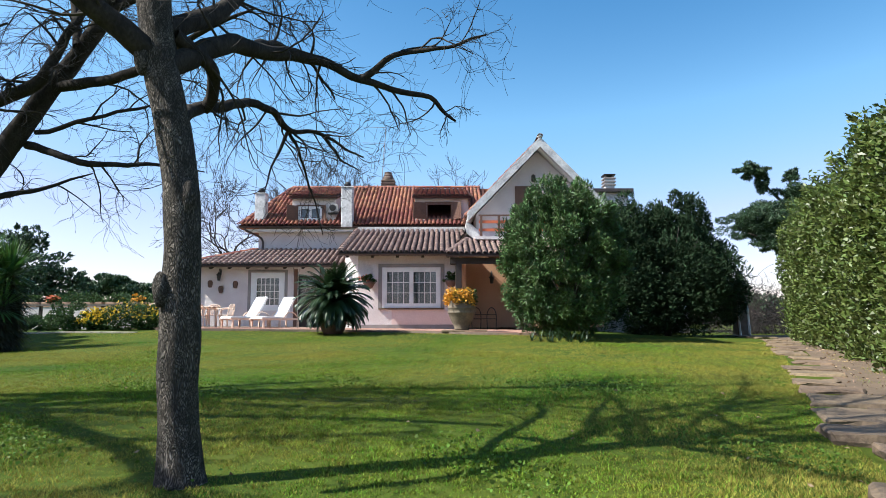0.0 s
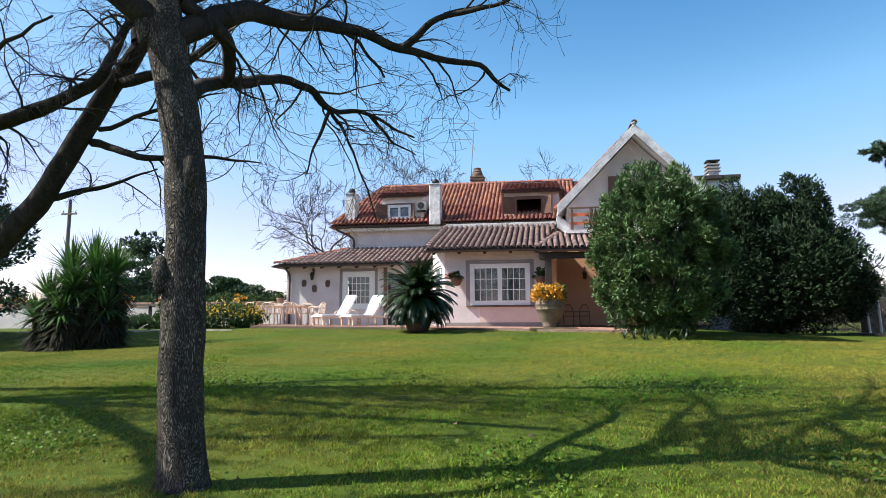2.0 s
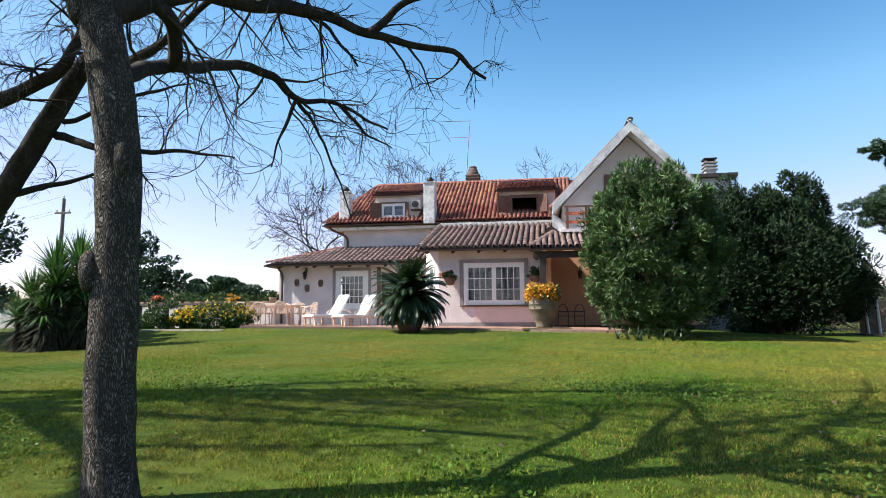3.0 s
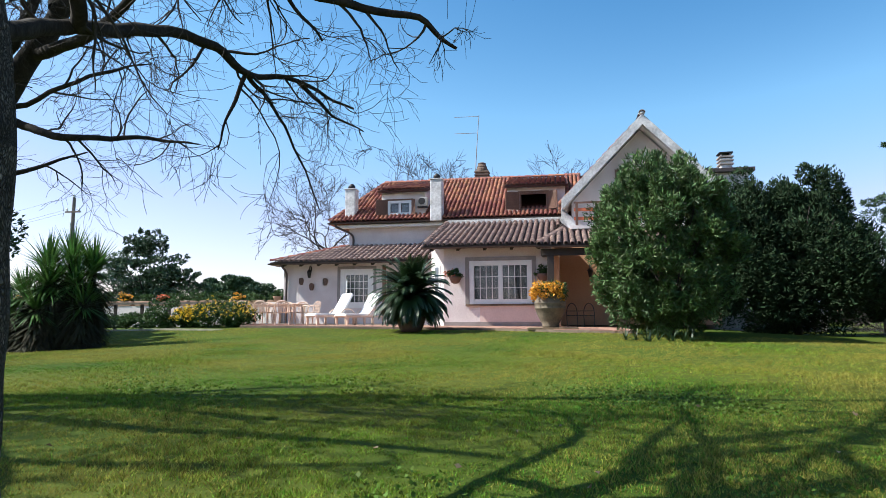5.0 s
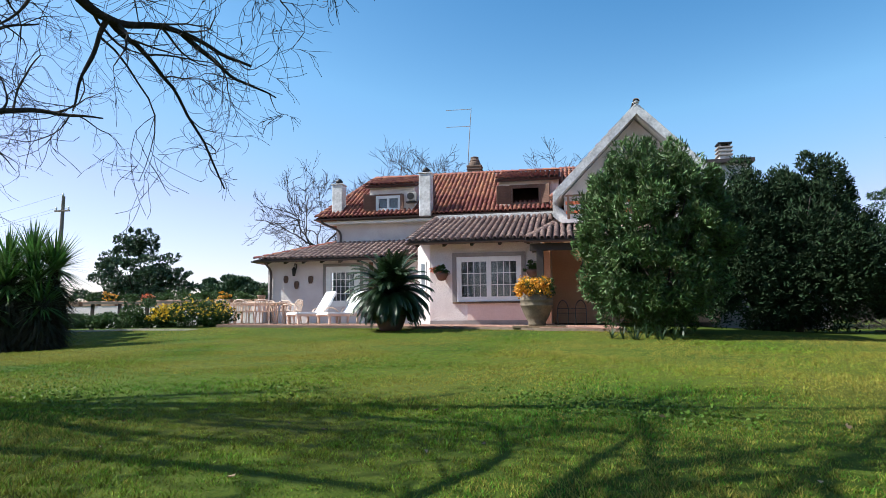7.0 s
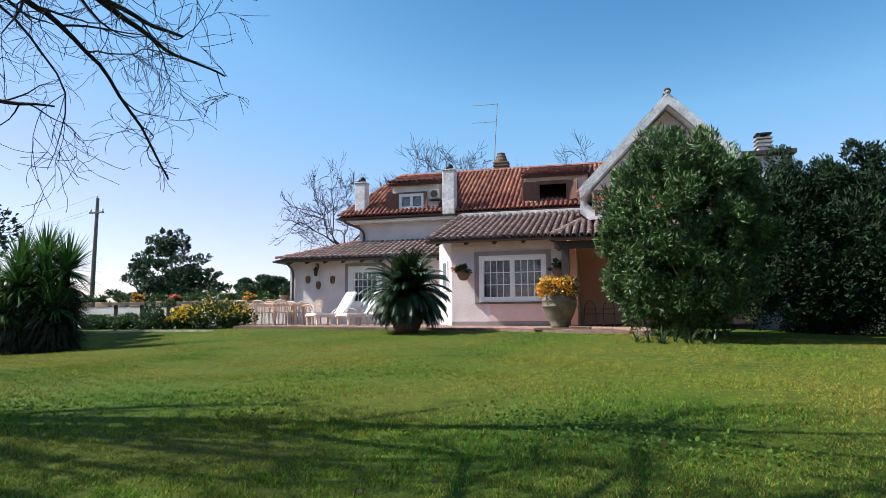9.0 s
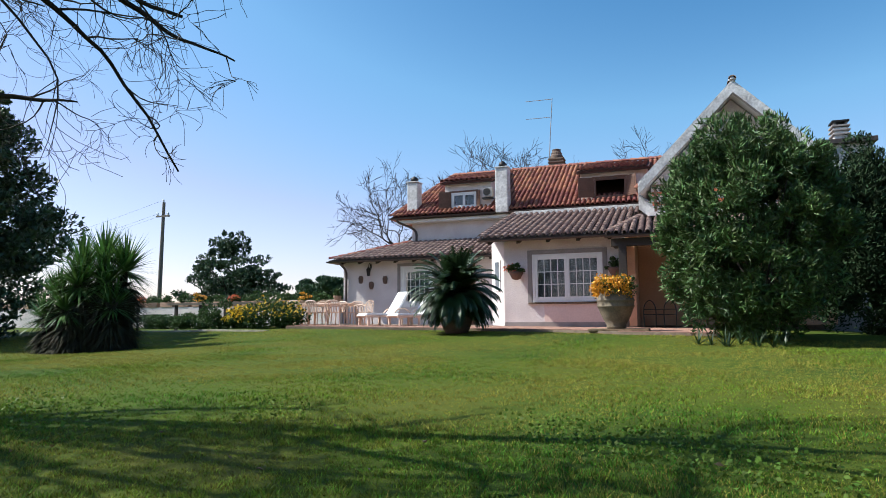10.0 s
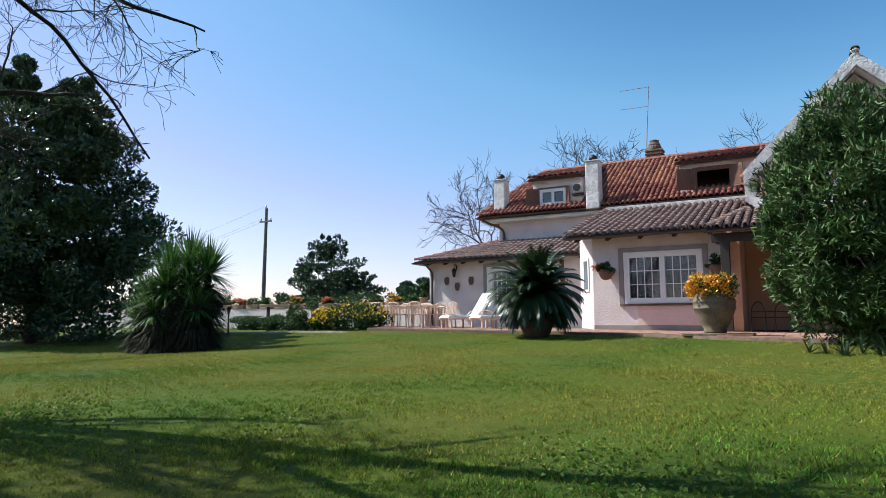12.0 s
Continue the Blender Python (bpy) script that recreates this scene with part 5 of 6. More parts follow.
def planter(x, y, z, w, kind, seed):
    """A clay trough with plants, standing on the parapet."""
    t = thing("planter", (x, y, z), {"green": "clay trough with green plants on the parapet", "coral": "clay trough with coral-red flowers on the parapet", "amber": "clay trough with amber flowers on the parapet"}[kind], "planter", "planters on the parapet")
    bm = bbox(x - w / 2, x + w / 2, y - 0.14, y + 0.14, z, z + 0.24, 0.02)
    for v in bm.verts:
        if v.co.z < z + 0.1:
            v.co.x = x + (v.co.x - x) * 0.92
    part("trough", bm, CLAY, t)
    n = 420
    p, ww = lumpy(n, (x, y, z + 0.36), (w * 0.52, 0.22, 0.22), 9, seed, 0.2, 0.45)
    rg = np.random.default_rng(seed)
    local_leaves(t, "foliage", p, ww, rg.uniform(0.07, 0.15, n), rg.uniform(0.03, 0.06, n), SHRUB, seed)
    if kind != "green":
        m = 220
        local_leaves(t, "blossom", p[:m] + [0, -0.04, 0.07], rg.normal(size=(m, 3)) / 1.7, rg.uniform(0.07, 0.1, m), rg.uniform(0.05, 0.08, m), CORAL if kind == "coral" else AMBER, seed)


for i in range(17):
    x = -6.6 - i * 0.98
    planter(x, 30.12, 1.5, 0.82, ("green", "coral", "green", "amber", "green", "green")[i % 6] if i > 2 else "green", 100 + i)
for i in range(7):
    x = -23.5 - i * 1.6
    planter(x, 30.12, 1.5, 1.2, "green", 130 + i)

# stone border at the foot of the flower bed
border = [(-12.6, 20.6), (-10.5, 21.1), (-8.5, 21.35), (-6.6, 21.25), (-5.2, 21.15)]
bpts = spline([(x, y, 0) for x, y in border], 6)
kerb = thing("stone_border", (-8.5, 21.3, 0.4), "pale stone edging curving round the flower bed", "kerb", kind="structure")
for a, b in zip(bpts, bpts[1:]):
    d = (b - a).normalized()
    s = Vector((-d.y, d.x, 0)) * 0.09
    z = max(ground_z(a.x, a.y), ground_z(b.x, b.y)) + 0.045
    q0, q1 = a + d * 0.008, b - d * 0.008
    part("edging_stone", slab([(*(q0 - s).xy, z), (*(q1 - s).xy, z), (*(q1 + s).xy, z), (*(q0 + s).xy, z)], 0.25), PALESTONE, kerb)

fence = thing("low_fence", (-9.0, 23.6, 0.5), "low dark wooden rail behind the flower bed", "fence")
for k in range(5):
    x = -11.0 + k * 1.1
    part("post", bbox(x, x + 0.09, 23.6, 23.69, 0.4, 1.42), DARKWOOD, fence)
part("rail", bbox(-11.3, -6.3, 23.56, 23.74, 1.425, 1.49), GREYWOOD, fence)

lamp = thing("garden_lamp", (-9.4, 20.3, 0.35), "short black garden lamp post beside the flower bed", "lamp")
part("post", tube([(-9.4, 20.3, 0.2), (-9.4, 20.3, 1.15)], [0.035, 0.025], 8), IRON, lamp)
part("head", lathe([(0.03, 0), (0.05, 0.03), (0.055, 0.14), (0.075, 0.16), (0.02, 0.22)], 8, (-9.4, 20.3, 1.15)), IRON, lamp)


def sun_lounger(m, label):
    t = thing("sun_lounger", (0, 0, 0), label, "sun lounger", "sun loungers on the terrace")
    for y in (-0.30, 0.30):
        part("side_rail", bbox(-0.95, 0.95, y - 0.03, y + 0.03, 0.27, 0.34, 0.01), PLASTIC, t, local=True)
        part("arm", tube(spline([(0.05, y * 1.12, 0.34), (0.2, y * 1.15, 0.52), (0.5, y * 1.15, 0.55), (0.8, y * 1.1, 0.36)]), 0.022, 6), PLASTIC, t, local=True, smooth=True)
        for x in (-0.85, -0.1, 0.8):
            part("leg", bbox(x - 0.035, x + 0.035, y - 0.03, y + 0.03, 0, 0.27, 0.008), PLASTIC, t, local=True)
    part("crossbar", bbox(-0.93, -0.87, -0.27, 0.27, 0.28, 0.33), PLASTIC, t, local=True)
    bm = bmesh.new()
    prof = [(-0.98, 0.33), (-0.9, 0.40), (-0.4, 0.41), (0.05, 0.39), (0.18, 0.44), (0.42, 0.80), (0.60, 1.08), (0.64, 1.13), (0.70, 1.10), (0.66, 1.02), (0.48, 0.74), (0.24, 0.36), (0.05, 0.335), (-0.4, 0.345), (-0.9, 0.345)]
    a = [bm.verts.new((x, -0.29, z)) for x, z in prof]
    b = [bm.verts.new((x, 0.29, z)) for x, z in prof]
    for i in range(len(prof)):
        j = (i + 1) % len(prof)
        bm.faces.new((a[i], a[j], b[j], b[i]))
    bm.faces.new(a[::-1]), bm.faces.new(b)
    bmesh.ops.recalc_face_normals(bm, faces=bm.faces)
    bmesh.ops.bevel(bm, geom=[e for e in bm.edges if abs(e.verts[0].co.y - e.verts[1].co.y) < 0.01], offset=0.015, segments=2, affect="EDGES")
    part("cushion", bm, CLOTH, t, "white towelling cushion", local=True)
    t.matrix_basis = m
    return t


first = sun_lounger(pose(-2.62, 24.1, terrace_z(-2.6) - 0.01, 0, 0, 56), "cream resin sun lounger with a white cushion, back raised")
copy_thing(first, pose(-1.60, 24.2, terrace_z(-1.6) - 0.01, 0, 0, 58))


def garden_chair(m):
    t = thing("garden_chair", (0, 0, 0), "cream resin garden armchair at the terrace table", "chair", "chairs round the terrace table")
    part("seat", bbox(-0.23, 0.23, -0.22, 0.22, 0.41, 0.44, 0.012), PLASTIC, t, local=True)
    for x in (-0.22, 0.22):
        for y in (-0.2, 0.2):
            part("leg", tube([(x * 1.12, y * 1.15, 0), (x, y, 0.42)], [0.02, 0.025], 6), PLASTIC, t, local=True)
        part("arm", tube(spline([(x * 1.1, -0.2, 0.42), (x * 1.18, -0.2, 0.62), (x * 1.15, 0.05, 0.66), (x * 1.0, 0.24, 0.68)], 3), 0.02, 6), PLASTIC, t, local=True, smooth=True)
    part("back_frame", tube(spline([(-0.22, 0.22, 0.42), (-0.24, 0.27, 0.68), (-0.15, 0.30, 0.79), (0, 0.31, 0.81), (0.15, 0.30, 0.79), (0.24, 0.27, 0.68), (0.22, 0.22, 0.42)], 4), 0.022, 6), PLASTIC, t, local=True, smooth=True)
    for x in (-0.12, -0.04, 0.04, 0.12):
        part("back_slat", bbox(x - 0.018, x + 0.018, 0.0, 0.014, 0.0, 0.36, m=Matrix.Translation((0, 0.225, 0.43)) @ Matrix.Rotation(radians(-10), 4, "X")), PLASTIC, t, local=True)
    t.matrix_basis = m
    return t


TBL = (-4.75, 23.9)
tz = terrace_z(TBL[0]) - 0.012
table = thing("garden_table", (TBL[0], TBL[1], tz), "long cream resin garden table on the terrace", "table")
part("tabletop", bbox(-1.1, 1.1, -0.42, 0.42, 0.70, 0.735, 0.012), PLASTIC, table, local=True)
part("apron", bbox(-1.0, 1.0, -0.36, 0.36, 0.63, 0.698), PLASTIC, table, local=True)
for x in (-0.95, 0.95):
    for y in (-0.33, 0.33):
        part("leg", tube([(x, y, 0), (x * 0.97, y * 0.95, 0.64)], [0.03, 0.04], 8), PLASTIC, table, local=True)
spots = [(-0.75, -0.62, 180), (-0.05, -0.66, 172), (0.65, -0.6, 188), (-0.7, 0.62, 5), (0.05, 0.64, -6), (0.7, 0.6, 3), (-1.35, 0.0, 84), (1.38, -0.05, -95)]
chair = garden_chair(pose(TBL[0] + spots[0][0], TBL[1] + spots[0][1], tz, 0, 0, spots[0][2]))
for x, y, a in spots[1:]:
    copy_thing(chair, pose(TBL[0] + x, TBL[1] + y, tz, 0, 0, a))


def plaque(x, z, w, h):
    t = thing("wall_plaque", (x, 27.12, z), "small dark terracotta ornament on the white wall", "wall ornament", "wall ornaments")
    bm = lathe([(w * 0.3, -h / 2), (w * 0.5, -h * 0.2), (w * 0.55, h * 0.2), (w * 0.4, h * 0.45), (w * 0.15, h / 2)], 10, (0, 0, 0))
    for v in bm.verts:
        v.co.y = v.co.y * 0.35
    part("plaque", bm, DARKCLAY, t, local=True)


for x, z in ((-5.12, 2.40), (-4.67, 2.17), (-4.08, 2.37)):
    plaque(x, z, 0.2, 0.3)


def lantern(x, y, z):
    t = thing("wall_lantern", (x, y, z), "black iron wall lantern with glass sides", "lantern")
    part("bracket", tube(spline([(x, y, z + 0.42), (x, y - 0.14, z + 0.5), (x, y - 0.22, z + 0.36)], 4), 0.014, 6), IRON, t)
    part("cage", lathe([(0.05, 0.0), (0.06, 0.02), (0.09, 0.22), (0.12, 0.24), (0.04, 0.33), (0.02, 0.36)], 6, (x, y - 0.22, z)), IRON, t)
    part("backplate", bbox(x - 0.03, x + 0.03, y - 0.012, y - 0.001, z + 0.3, z + 0.48), IRON, t)


lantern(-4.70, 27.15, 2.52)
lantern(6.45, 26.5, 2.35)


def wall_basket(x, z, flowers):
    t = thing("wall_basket", (x, 24.46, z), "half-round clay wall pot with trailing plants" + (" and pink flowers" if flowers else ""), "flower pot")
    bm = lathe([(0.06, -0.2), (0.14, -0.16), (0.21, -0.02), (0.23, 0.06), (0.2, 0.06)], 16, (0, -0.24, 0))
    part("pot", bm, DARKCLAY, t, local=True, smooth=True)
    p, w = lumpy(500, (x - 0.05, 24.2, z + 0.16), (0.26, 0.2, 0.2), 10, int(x * 10), 0.2, 0.45)
    rg = np.random.default_rng(int(x * 7))
    local_leaves(t, "foliage", p, w, rg.uniform(0.06, 0.11, 500), rg.uniform(0.03, 0.05, 500), SHRUB, 1)
    if flowers:
        q = p[:70] + [-0.14, -0.06, 0.0]
        local_leaves(t, "blossom", q, rg.normal(size=(70, 3)) / 1.7, rg.uniform(0.05, 0.07, 70), rg.uniform(0.04, 0.06, 70), CORAL, 2)
    part("hook", bbox(-0.02, 0.02, -0.06, -0.001, -0.02, 0.02), IRON, t, local=True)


wall_basket(1.78, 2.26, True)
wall_basket(4.80, 2.30, False)

corner_pillar = tagged(part("corner_pillar", bbox(-6.35, -5.95, 26.9, 27.3, 0.5, 1.55, 0.02), STUCCO), "short white pillar at the terrace corner", "pillar", kind="structure")
cpot = thing("flower_pot", (-6.15, 27.1, 1.55), "small clay pot with pink flowers on a pillar", "flower pot")
part("pot", lathe([(0.11, 0), (0.16, 0.2), (0.18, 0.24), (0.15, 0.24)], 16, (-6.15, 27.1, 1.552)), CLAY, cpot, smooth=True)
pp, pw = lumpy(300, (-6.15, 27.1, 1.9), (0.2, 0.2, 0.16), 8, 77, 0.2, 0.45)
local_leaves(cpot, "foliage", pp, pw, np.full(300, 0.09), np.full(300, 0.04), SHRUB, 5)

hoops = thing("iron_chair", (6.0, 24.3, TZ - 0.03), "black iron garden chair frame in the porch", "chair")
for x in (5.72, 6.28):
    part("hoop", tube(spline([(x - 0.16, 24.3, TZ - 0.04), (x - 0.16, 24.3, 1.15), (x, 24.3, 1.36), (x + 0.16, 24.3, 1.15), (x + 0.16, 24.3, TZ - 0.04)], 5), 0.016, 6), IRON, hoops)
for z in (0.95, 1.1):
    part("bar", tube([(5.56, 24.3, z), (6.44, 24.3, z)], 0.013, 6), IRON, hoops)

# ---- gate, path and far things ----
pillar = thing("gate_pillar", (14.9, 23.2, 0.3), "grey gate pillar with a cap and lantern", "pillar")
part("shaft", bbox(14.7, 15.1, 23.0, 23.4, 0.1, 2.0, 0.015), BRICK, pillar)
part("cap", bbox(14.6, 15.2, 22.9, 23.5, 2.003, 2.1, 0.015), STONE, pillar)
part("lantern_base", bbox(14.72, 15.08, 23.02, 23.38, 2.103, 2.28, 0.02), GREY_TRIM, pillar)
part("lantern", lathe([(0.09, 0), (0.11, 0.2), (0.16, 0.22), (0.05, 0.32), (0.03, 0.4), (0.01, 0.42)], 8, (14.9, 23.2, 2.282)), IRON, pillar)
gwall = tagged(part("boundary_wall", bbox(8.6, 14.66, 27.2, 27.45, -0.3, 1.35, 0.01), GREY_TRIM), "low grey boundary wall in the shade", "wall", kind="structure")
hose = thing("bent_pipe", (14.75, 22.6, 0.3), "pale bent pipe standing beside the gate pillar", "pipe")
part("pipe", tube(spline([(14.62, 22.6, 0.1), (14.56, 22.6, 0.9), (14.62, 22.6, 1.38), (14.74, 22.6, 1.44), (14.86, 22.6, 1.3), (14.92, 22.6, 0.1)], 6), 0.035, 8), WHITE, hose, smooth=True)

shed = thing("garden_shed", (14.2, 31.0, 0.3), "white outbuilding with a low clay roof behind the gate", "shed")
part("wall", bbox(12.4, 15.6, 30.0, 32.5, 0.0, 2.1), STUCCO, shed)
part("roof", slab([(12.2, 29.8, 2.15), (15.8, 29.8, 2.15), (15.8, 32.7, 2.6), (12.2, 32.7, 2.6)], 0.1), TILE_OLD, shed)

def bare_shrub(x, y, seed):
    shrub = thing("bare_shrub", (x, y, 0.3), "tangled leafless brown shrub beyond the gate", "shrub")
    rs, sl = random.Random(seed), []
    for k in range(34):
        a = rs.uniform(0, math.tau)
        grow(rs, (x + rs.gauss(0, 0.9), y + rs.gauss(0, 0.5), 0.15), (math.cos(a) * 0.7, math.sin(a) * 0.7, 1.0), rs.uniform(1.2, 2.1), 0.022, 2, sl, 0.03, 0.8, 5, 0.4, 4, 0.006)
    tagged(lines_part("stems", sl, FARTWIG, shrub), kind="stuff")


bare_shrub(16.9, 25.5, 81)
bare_shrub(18.6, 27.0, 82)
crown_tree("far_wood", (24.0, 58.0, -0.5), "far belt of dark green trees beyond the garden", ((26.0, 58.0, 1.0), (12.0, 3.0, 2.2)), 12000, (0.5, 0.25), PINE, 0.2, 60, 15, 0.22, 0.3, None, "trees")


def conifer():
    t = thing("pine_tree", (28.0, 41.0, 0.0), "spreading dark pine with drooping branch tips", "tree")
    lines_part("trunk", [(spline([(28.0, 41.0, -0.5), (27.8, 41, 4.0), (27.2, 41, 7.5), (26.8, 41, 9.8)], 5), list(np.linspace(0.35, 0.08, 16)), 8)], BARK, t)
    blobs = [((25.4, 40.5, 7.0), (3.2, 2.2, 1.3), 18000), ((29.5, 41, 7.4), (3.0, 2.2, 1.6), 12000), ((27.0, 40, 8.4), (1.9, 1.5, 1.0), 6000), ((27.4, 40.6, 6.6), (3.4, 2.2, 1.2), 14000), ((23.9, 40, 10.1), (1.1, 0.7, 0.5), 2200), ((24.5, 40, 9.3), (0.5, 0.5, 0.8), 1200), ((26.7, 40.5, 9.9), (0.6, 0.5, 0.5), 900), ((25.2, 40, 5.5), (2.2, 1.6, 0.7), 3500)]
    for k, (c, R, n) in enumerate(blobs):
        p, w = lumpy(n, c, R, 20 + n // 250, 300 + k, 0.1, 0.24)
        w = w + np.array([0, 0, -0.35])
        w /= np.linalg.norm(w, axis=1, keepdims=True)
        local_leaves(t, "needle_bough", p, w, np.full(n, 0.34), np.full(n, 0.055), PINE, k)
    lines_part("limb", [(spline([(27.3, 41, 7.2), (25.0, 40.4, 9.2), (23.9, 40, 10.0)], 4), list(np.linspace(0.12, 0.03, 9)), 6)], BARK, t)
    lines_part("limb", [(spline([(27.7, 41, 5.0), (25.5, 40.4, 5.6), (23.5, 40, 6.2)], 4), list(np.linspace(0.12, 0.03, 9)), 6)], BARK, t)


conifer()
crown_tree("far_wood", (-37.0, 82.0, -1.8), "far group of dark umbrella pines", ((-37.0, 82.0, 3.6), (6.5, 4.0, 3.0)), 20000, (0.5, 0.22), PINE, 0.3, 60, 9, 0.22, 0.4, None, "trees")
crown_tree("far_wood", (-60.0, 95.0, -2.2), "far low dark hedge of trees", ((-62.0, 95.0, 1.2), (14.0, 4.0, 2.6)), 12000, (0.6, 0.3), PINE, 0.3, 60, 10, 0.2, 0.4, None, "trees")
for k, (x, y, h) in enumerate([(-24.5, 36, 1.6), (-27.5, 36, 1.9), (-14.0, 33.5, 1.6), (-30.5, 37, 1.8), (-11.5, 34, 1.5)]):
    crown_tree("shrub", (x, y, 0.4), "green shrub behind the parapet", ((x, y, 0.4 + h * 0.7), (1.5, 1.2, h * 0.55)), 2600, (0.14, 0.07), SHRUB, 0.04, 18, 330 + k, 0.35, 0.3, 0.5, "shrub", 3)

pole = thing("utility_pole", (-25.7, 38.2, 0.3), "grey utility pole with insulators and wires", "utility pole")
part("pole", tube([(-25.7, 38.2, 0.0), (-25.66, 38.2, 4.5), (-25.6, 38.2, 8.75)], [0.15, 0.13, 0.10], 8), GREYWOOD, pole)
part("crossarm", bbox(-26.15, -25.05, 38.1, 38.2, 7.75, 7.85), GREYWOOD, pole)
for x in (-26.05, -25.6, -25.15):
    part("insulator", lathe([(0.03, 0), (0.07, 0.04), (0.05, 0.1), (0.07, 0.14), (0.02, 0.22)], 8, (x, 38.15, 7.85 if x != -25.6 else 8.75)), WHITE, pole)
for x, z in ((-26.05, 7.98), (-25.15, 7.98), (-25.6, 8.9)):
    pts = [Vector((x, 38.15, z)).lerp(Vector((x - 40, 52, z + 0.6)), f) - Vector((0, 0, 1.2 * math.sin(f * math.pi))) for f in np.linspace(0, 1, 12)]
    part("wire", tube(pts, 0.007, 4), IRON, pole)

# path of stone slabs beside the hedge
path = thing("stone_path", (9.3, 11.0, 0.15), "path of worn stone slabs and low steps beside the hedge", "path", kind="structure")
line = spline([(6.1, 0.6, 0), (6.5, 2.2, 0), (7.15, 4.0, 0), (7.75, 5.5, 0), (8.5, 7.4, 0), (9.7, 9.9, 0), (11.3, 13.2, 0), (13.2, 17.2, 0), (14.2, 20.0, 0), (14.6, 24.0, 0)], 40)
acc = 0.0
seg = []
for a, b in zip(line, line[1:]):
    seg.append((acc, a))
    acc += (b - a).length
pos, k = 0.0, 0
while pos < acc - 0.9:
    ln = rng4.uniform(0.5, 0.85) if pos < 6 else rng4.uniform(0.45, 0.95)
    p0 = max((s for s in seg if s[0] <= pos), key=lambda s: s[0])[1]
    p1 = max((s for s in seg if s[0] <= pos + ln - 0.05), key=lambda s: s[0])[1]
    d = (p1 - p0).normalized()
    s = Vector((-d.y, d.x, 0))
    w = rng4.uniform(0.26, 0.42)
    slide = s * rng4.uniform(-0.13, 0.13)
    p0, p1 = p0 + slide, p1 + slide
    mid = (p0 + p1) / 2
    z = ground_z(mid.x, mid.y) + (0.085 if pos < 6 else 0.035)
    tw = rng4.uniform(-0.06, 0.06)
    cs = [(p0 - s * (w + tw)), (p1 - s * (w - tw * 0.5)), (p1 + s * (w + rng4.uniform(-0.1, 0.05))), (p0 + s * (w + rng4.uniform(-0.1, 0.05)))]
    bm = slab([(c.x, c.y, z + rng4.uniform(-0.008, 0.008)) for c in cs], 0.2)
    bmesh.ops.subdivide_edges(bm, edges=bm.edges[:], cuts=2, use_grid_fill=True)
    for v in bm.verts:
        q = noise.noise_vector(v.co * 5.0)
        v.co += Vector((q.x * 0.07, q.y * 0.07, q.z * 0.022))
    bmesh.ops.bevel(bm, geom=[e for e in bm.edges if len(e.link_faces) == 2 and e.calc_face_angle(0) > 0.9], offset=0.02, segments=1, affect="EDGES")
    part("stone_slab", bm, STONE, path)
    pos += ln + (rng4.uniform(0.01, 0.06) if pos < 4 else rng4.uniform(0.05, 0.4))

# bare earth under the hedge
bmE = bmesh.new()
rows = []
for s_, p in seg[::6]:
    off = Vector((0.93, -0.37, 0))
    rows.append([bmE.verts.new((*(p + off * q).xy, ground_z(*(p + off * q).xy) + 0.012 + 0.012 * noise.noise(p * 3 + off * q))) for q in (0.2, 0.6, 0.95, 1.25, 1.6 + 0.3 * noise.noise(p), 2.0 + 0.5 * noise.noise(p * 2))])
for a, b in zip(rows, rows[1:]):
    for i in range(5):
        bmE.faces.new((a[i], a[i + 1], b[i + 1], b[i]))
earth = tagged(part("earth_strip", bmE, EARTH, smooth=True), "strip of bare brown earth and litter under the hedge", "earth", kind="structure")


# ---- grass, clover and litter ----
def scatter(n, x0, x1, y0, y1, rg):
    return np.stack([rg.uniform(x0, x1, n), rg.uniform(y0, y1, n)], 1)


GRID = None


def land(xy):
    """Heights by bilinear reading of a half-metre grid, as the ground sheet has it."""
    global GRID
    if GRID is None:
        GRID = np.array([[ground_z(-16 + i * 0.5, -2 + j * 0.5) for i in range(69)] for j in range(57)])
    fx, fy = np.clip((xy[:, 0] + 16) / 0.5, 0, 67.99), np.clip((xy[:, 1] + 2) / 0.5, 0, 55.99)
    i, j = fx.astype(int), fy.astype(int)
    u, v = fx - i, fy - j
    return (GRID[j, i] * (1 - u) + GRID[j, i + 1] * u) * (1 - v) + (GRID[j + 1, i] * (1 - u) + GRID[j + 1, i + 1] * u) * v


def patch(xy, s, seed):
    """A smooth random field from a few waves."""
    rg = np.random.default_rng(seed)
    f = np.zeros(len(xy))
    for k in range(9):
        a, w = rg.uniform(0, math.tau), s * rg.uniform(0.5, 2.2)
        f += np.sin((xy[:, 0] * math.cos(a) + xy[:, 1] * math.sin(a)) * w + rg.uniform(0, math.tau))
    return f / 3


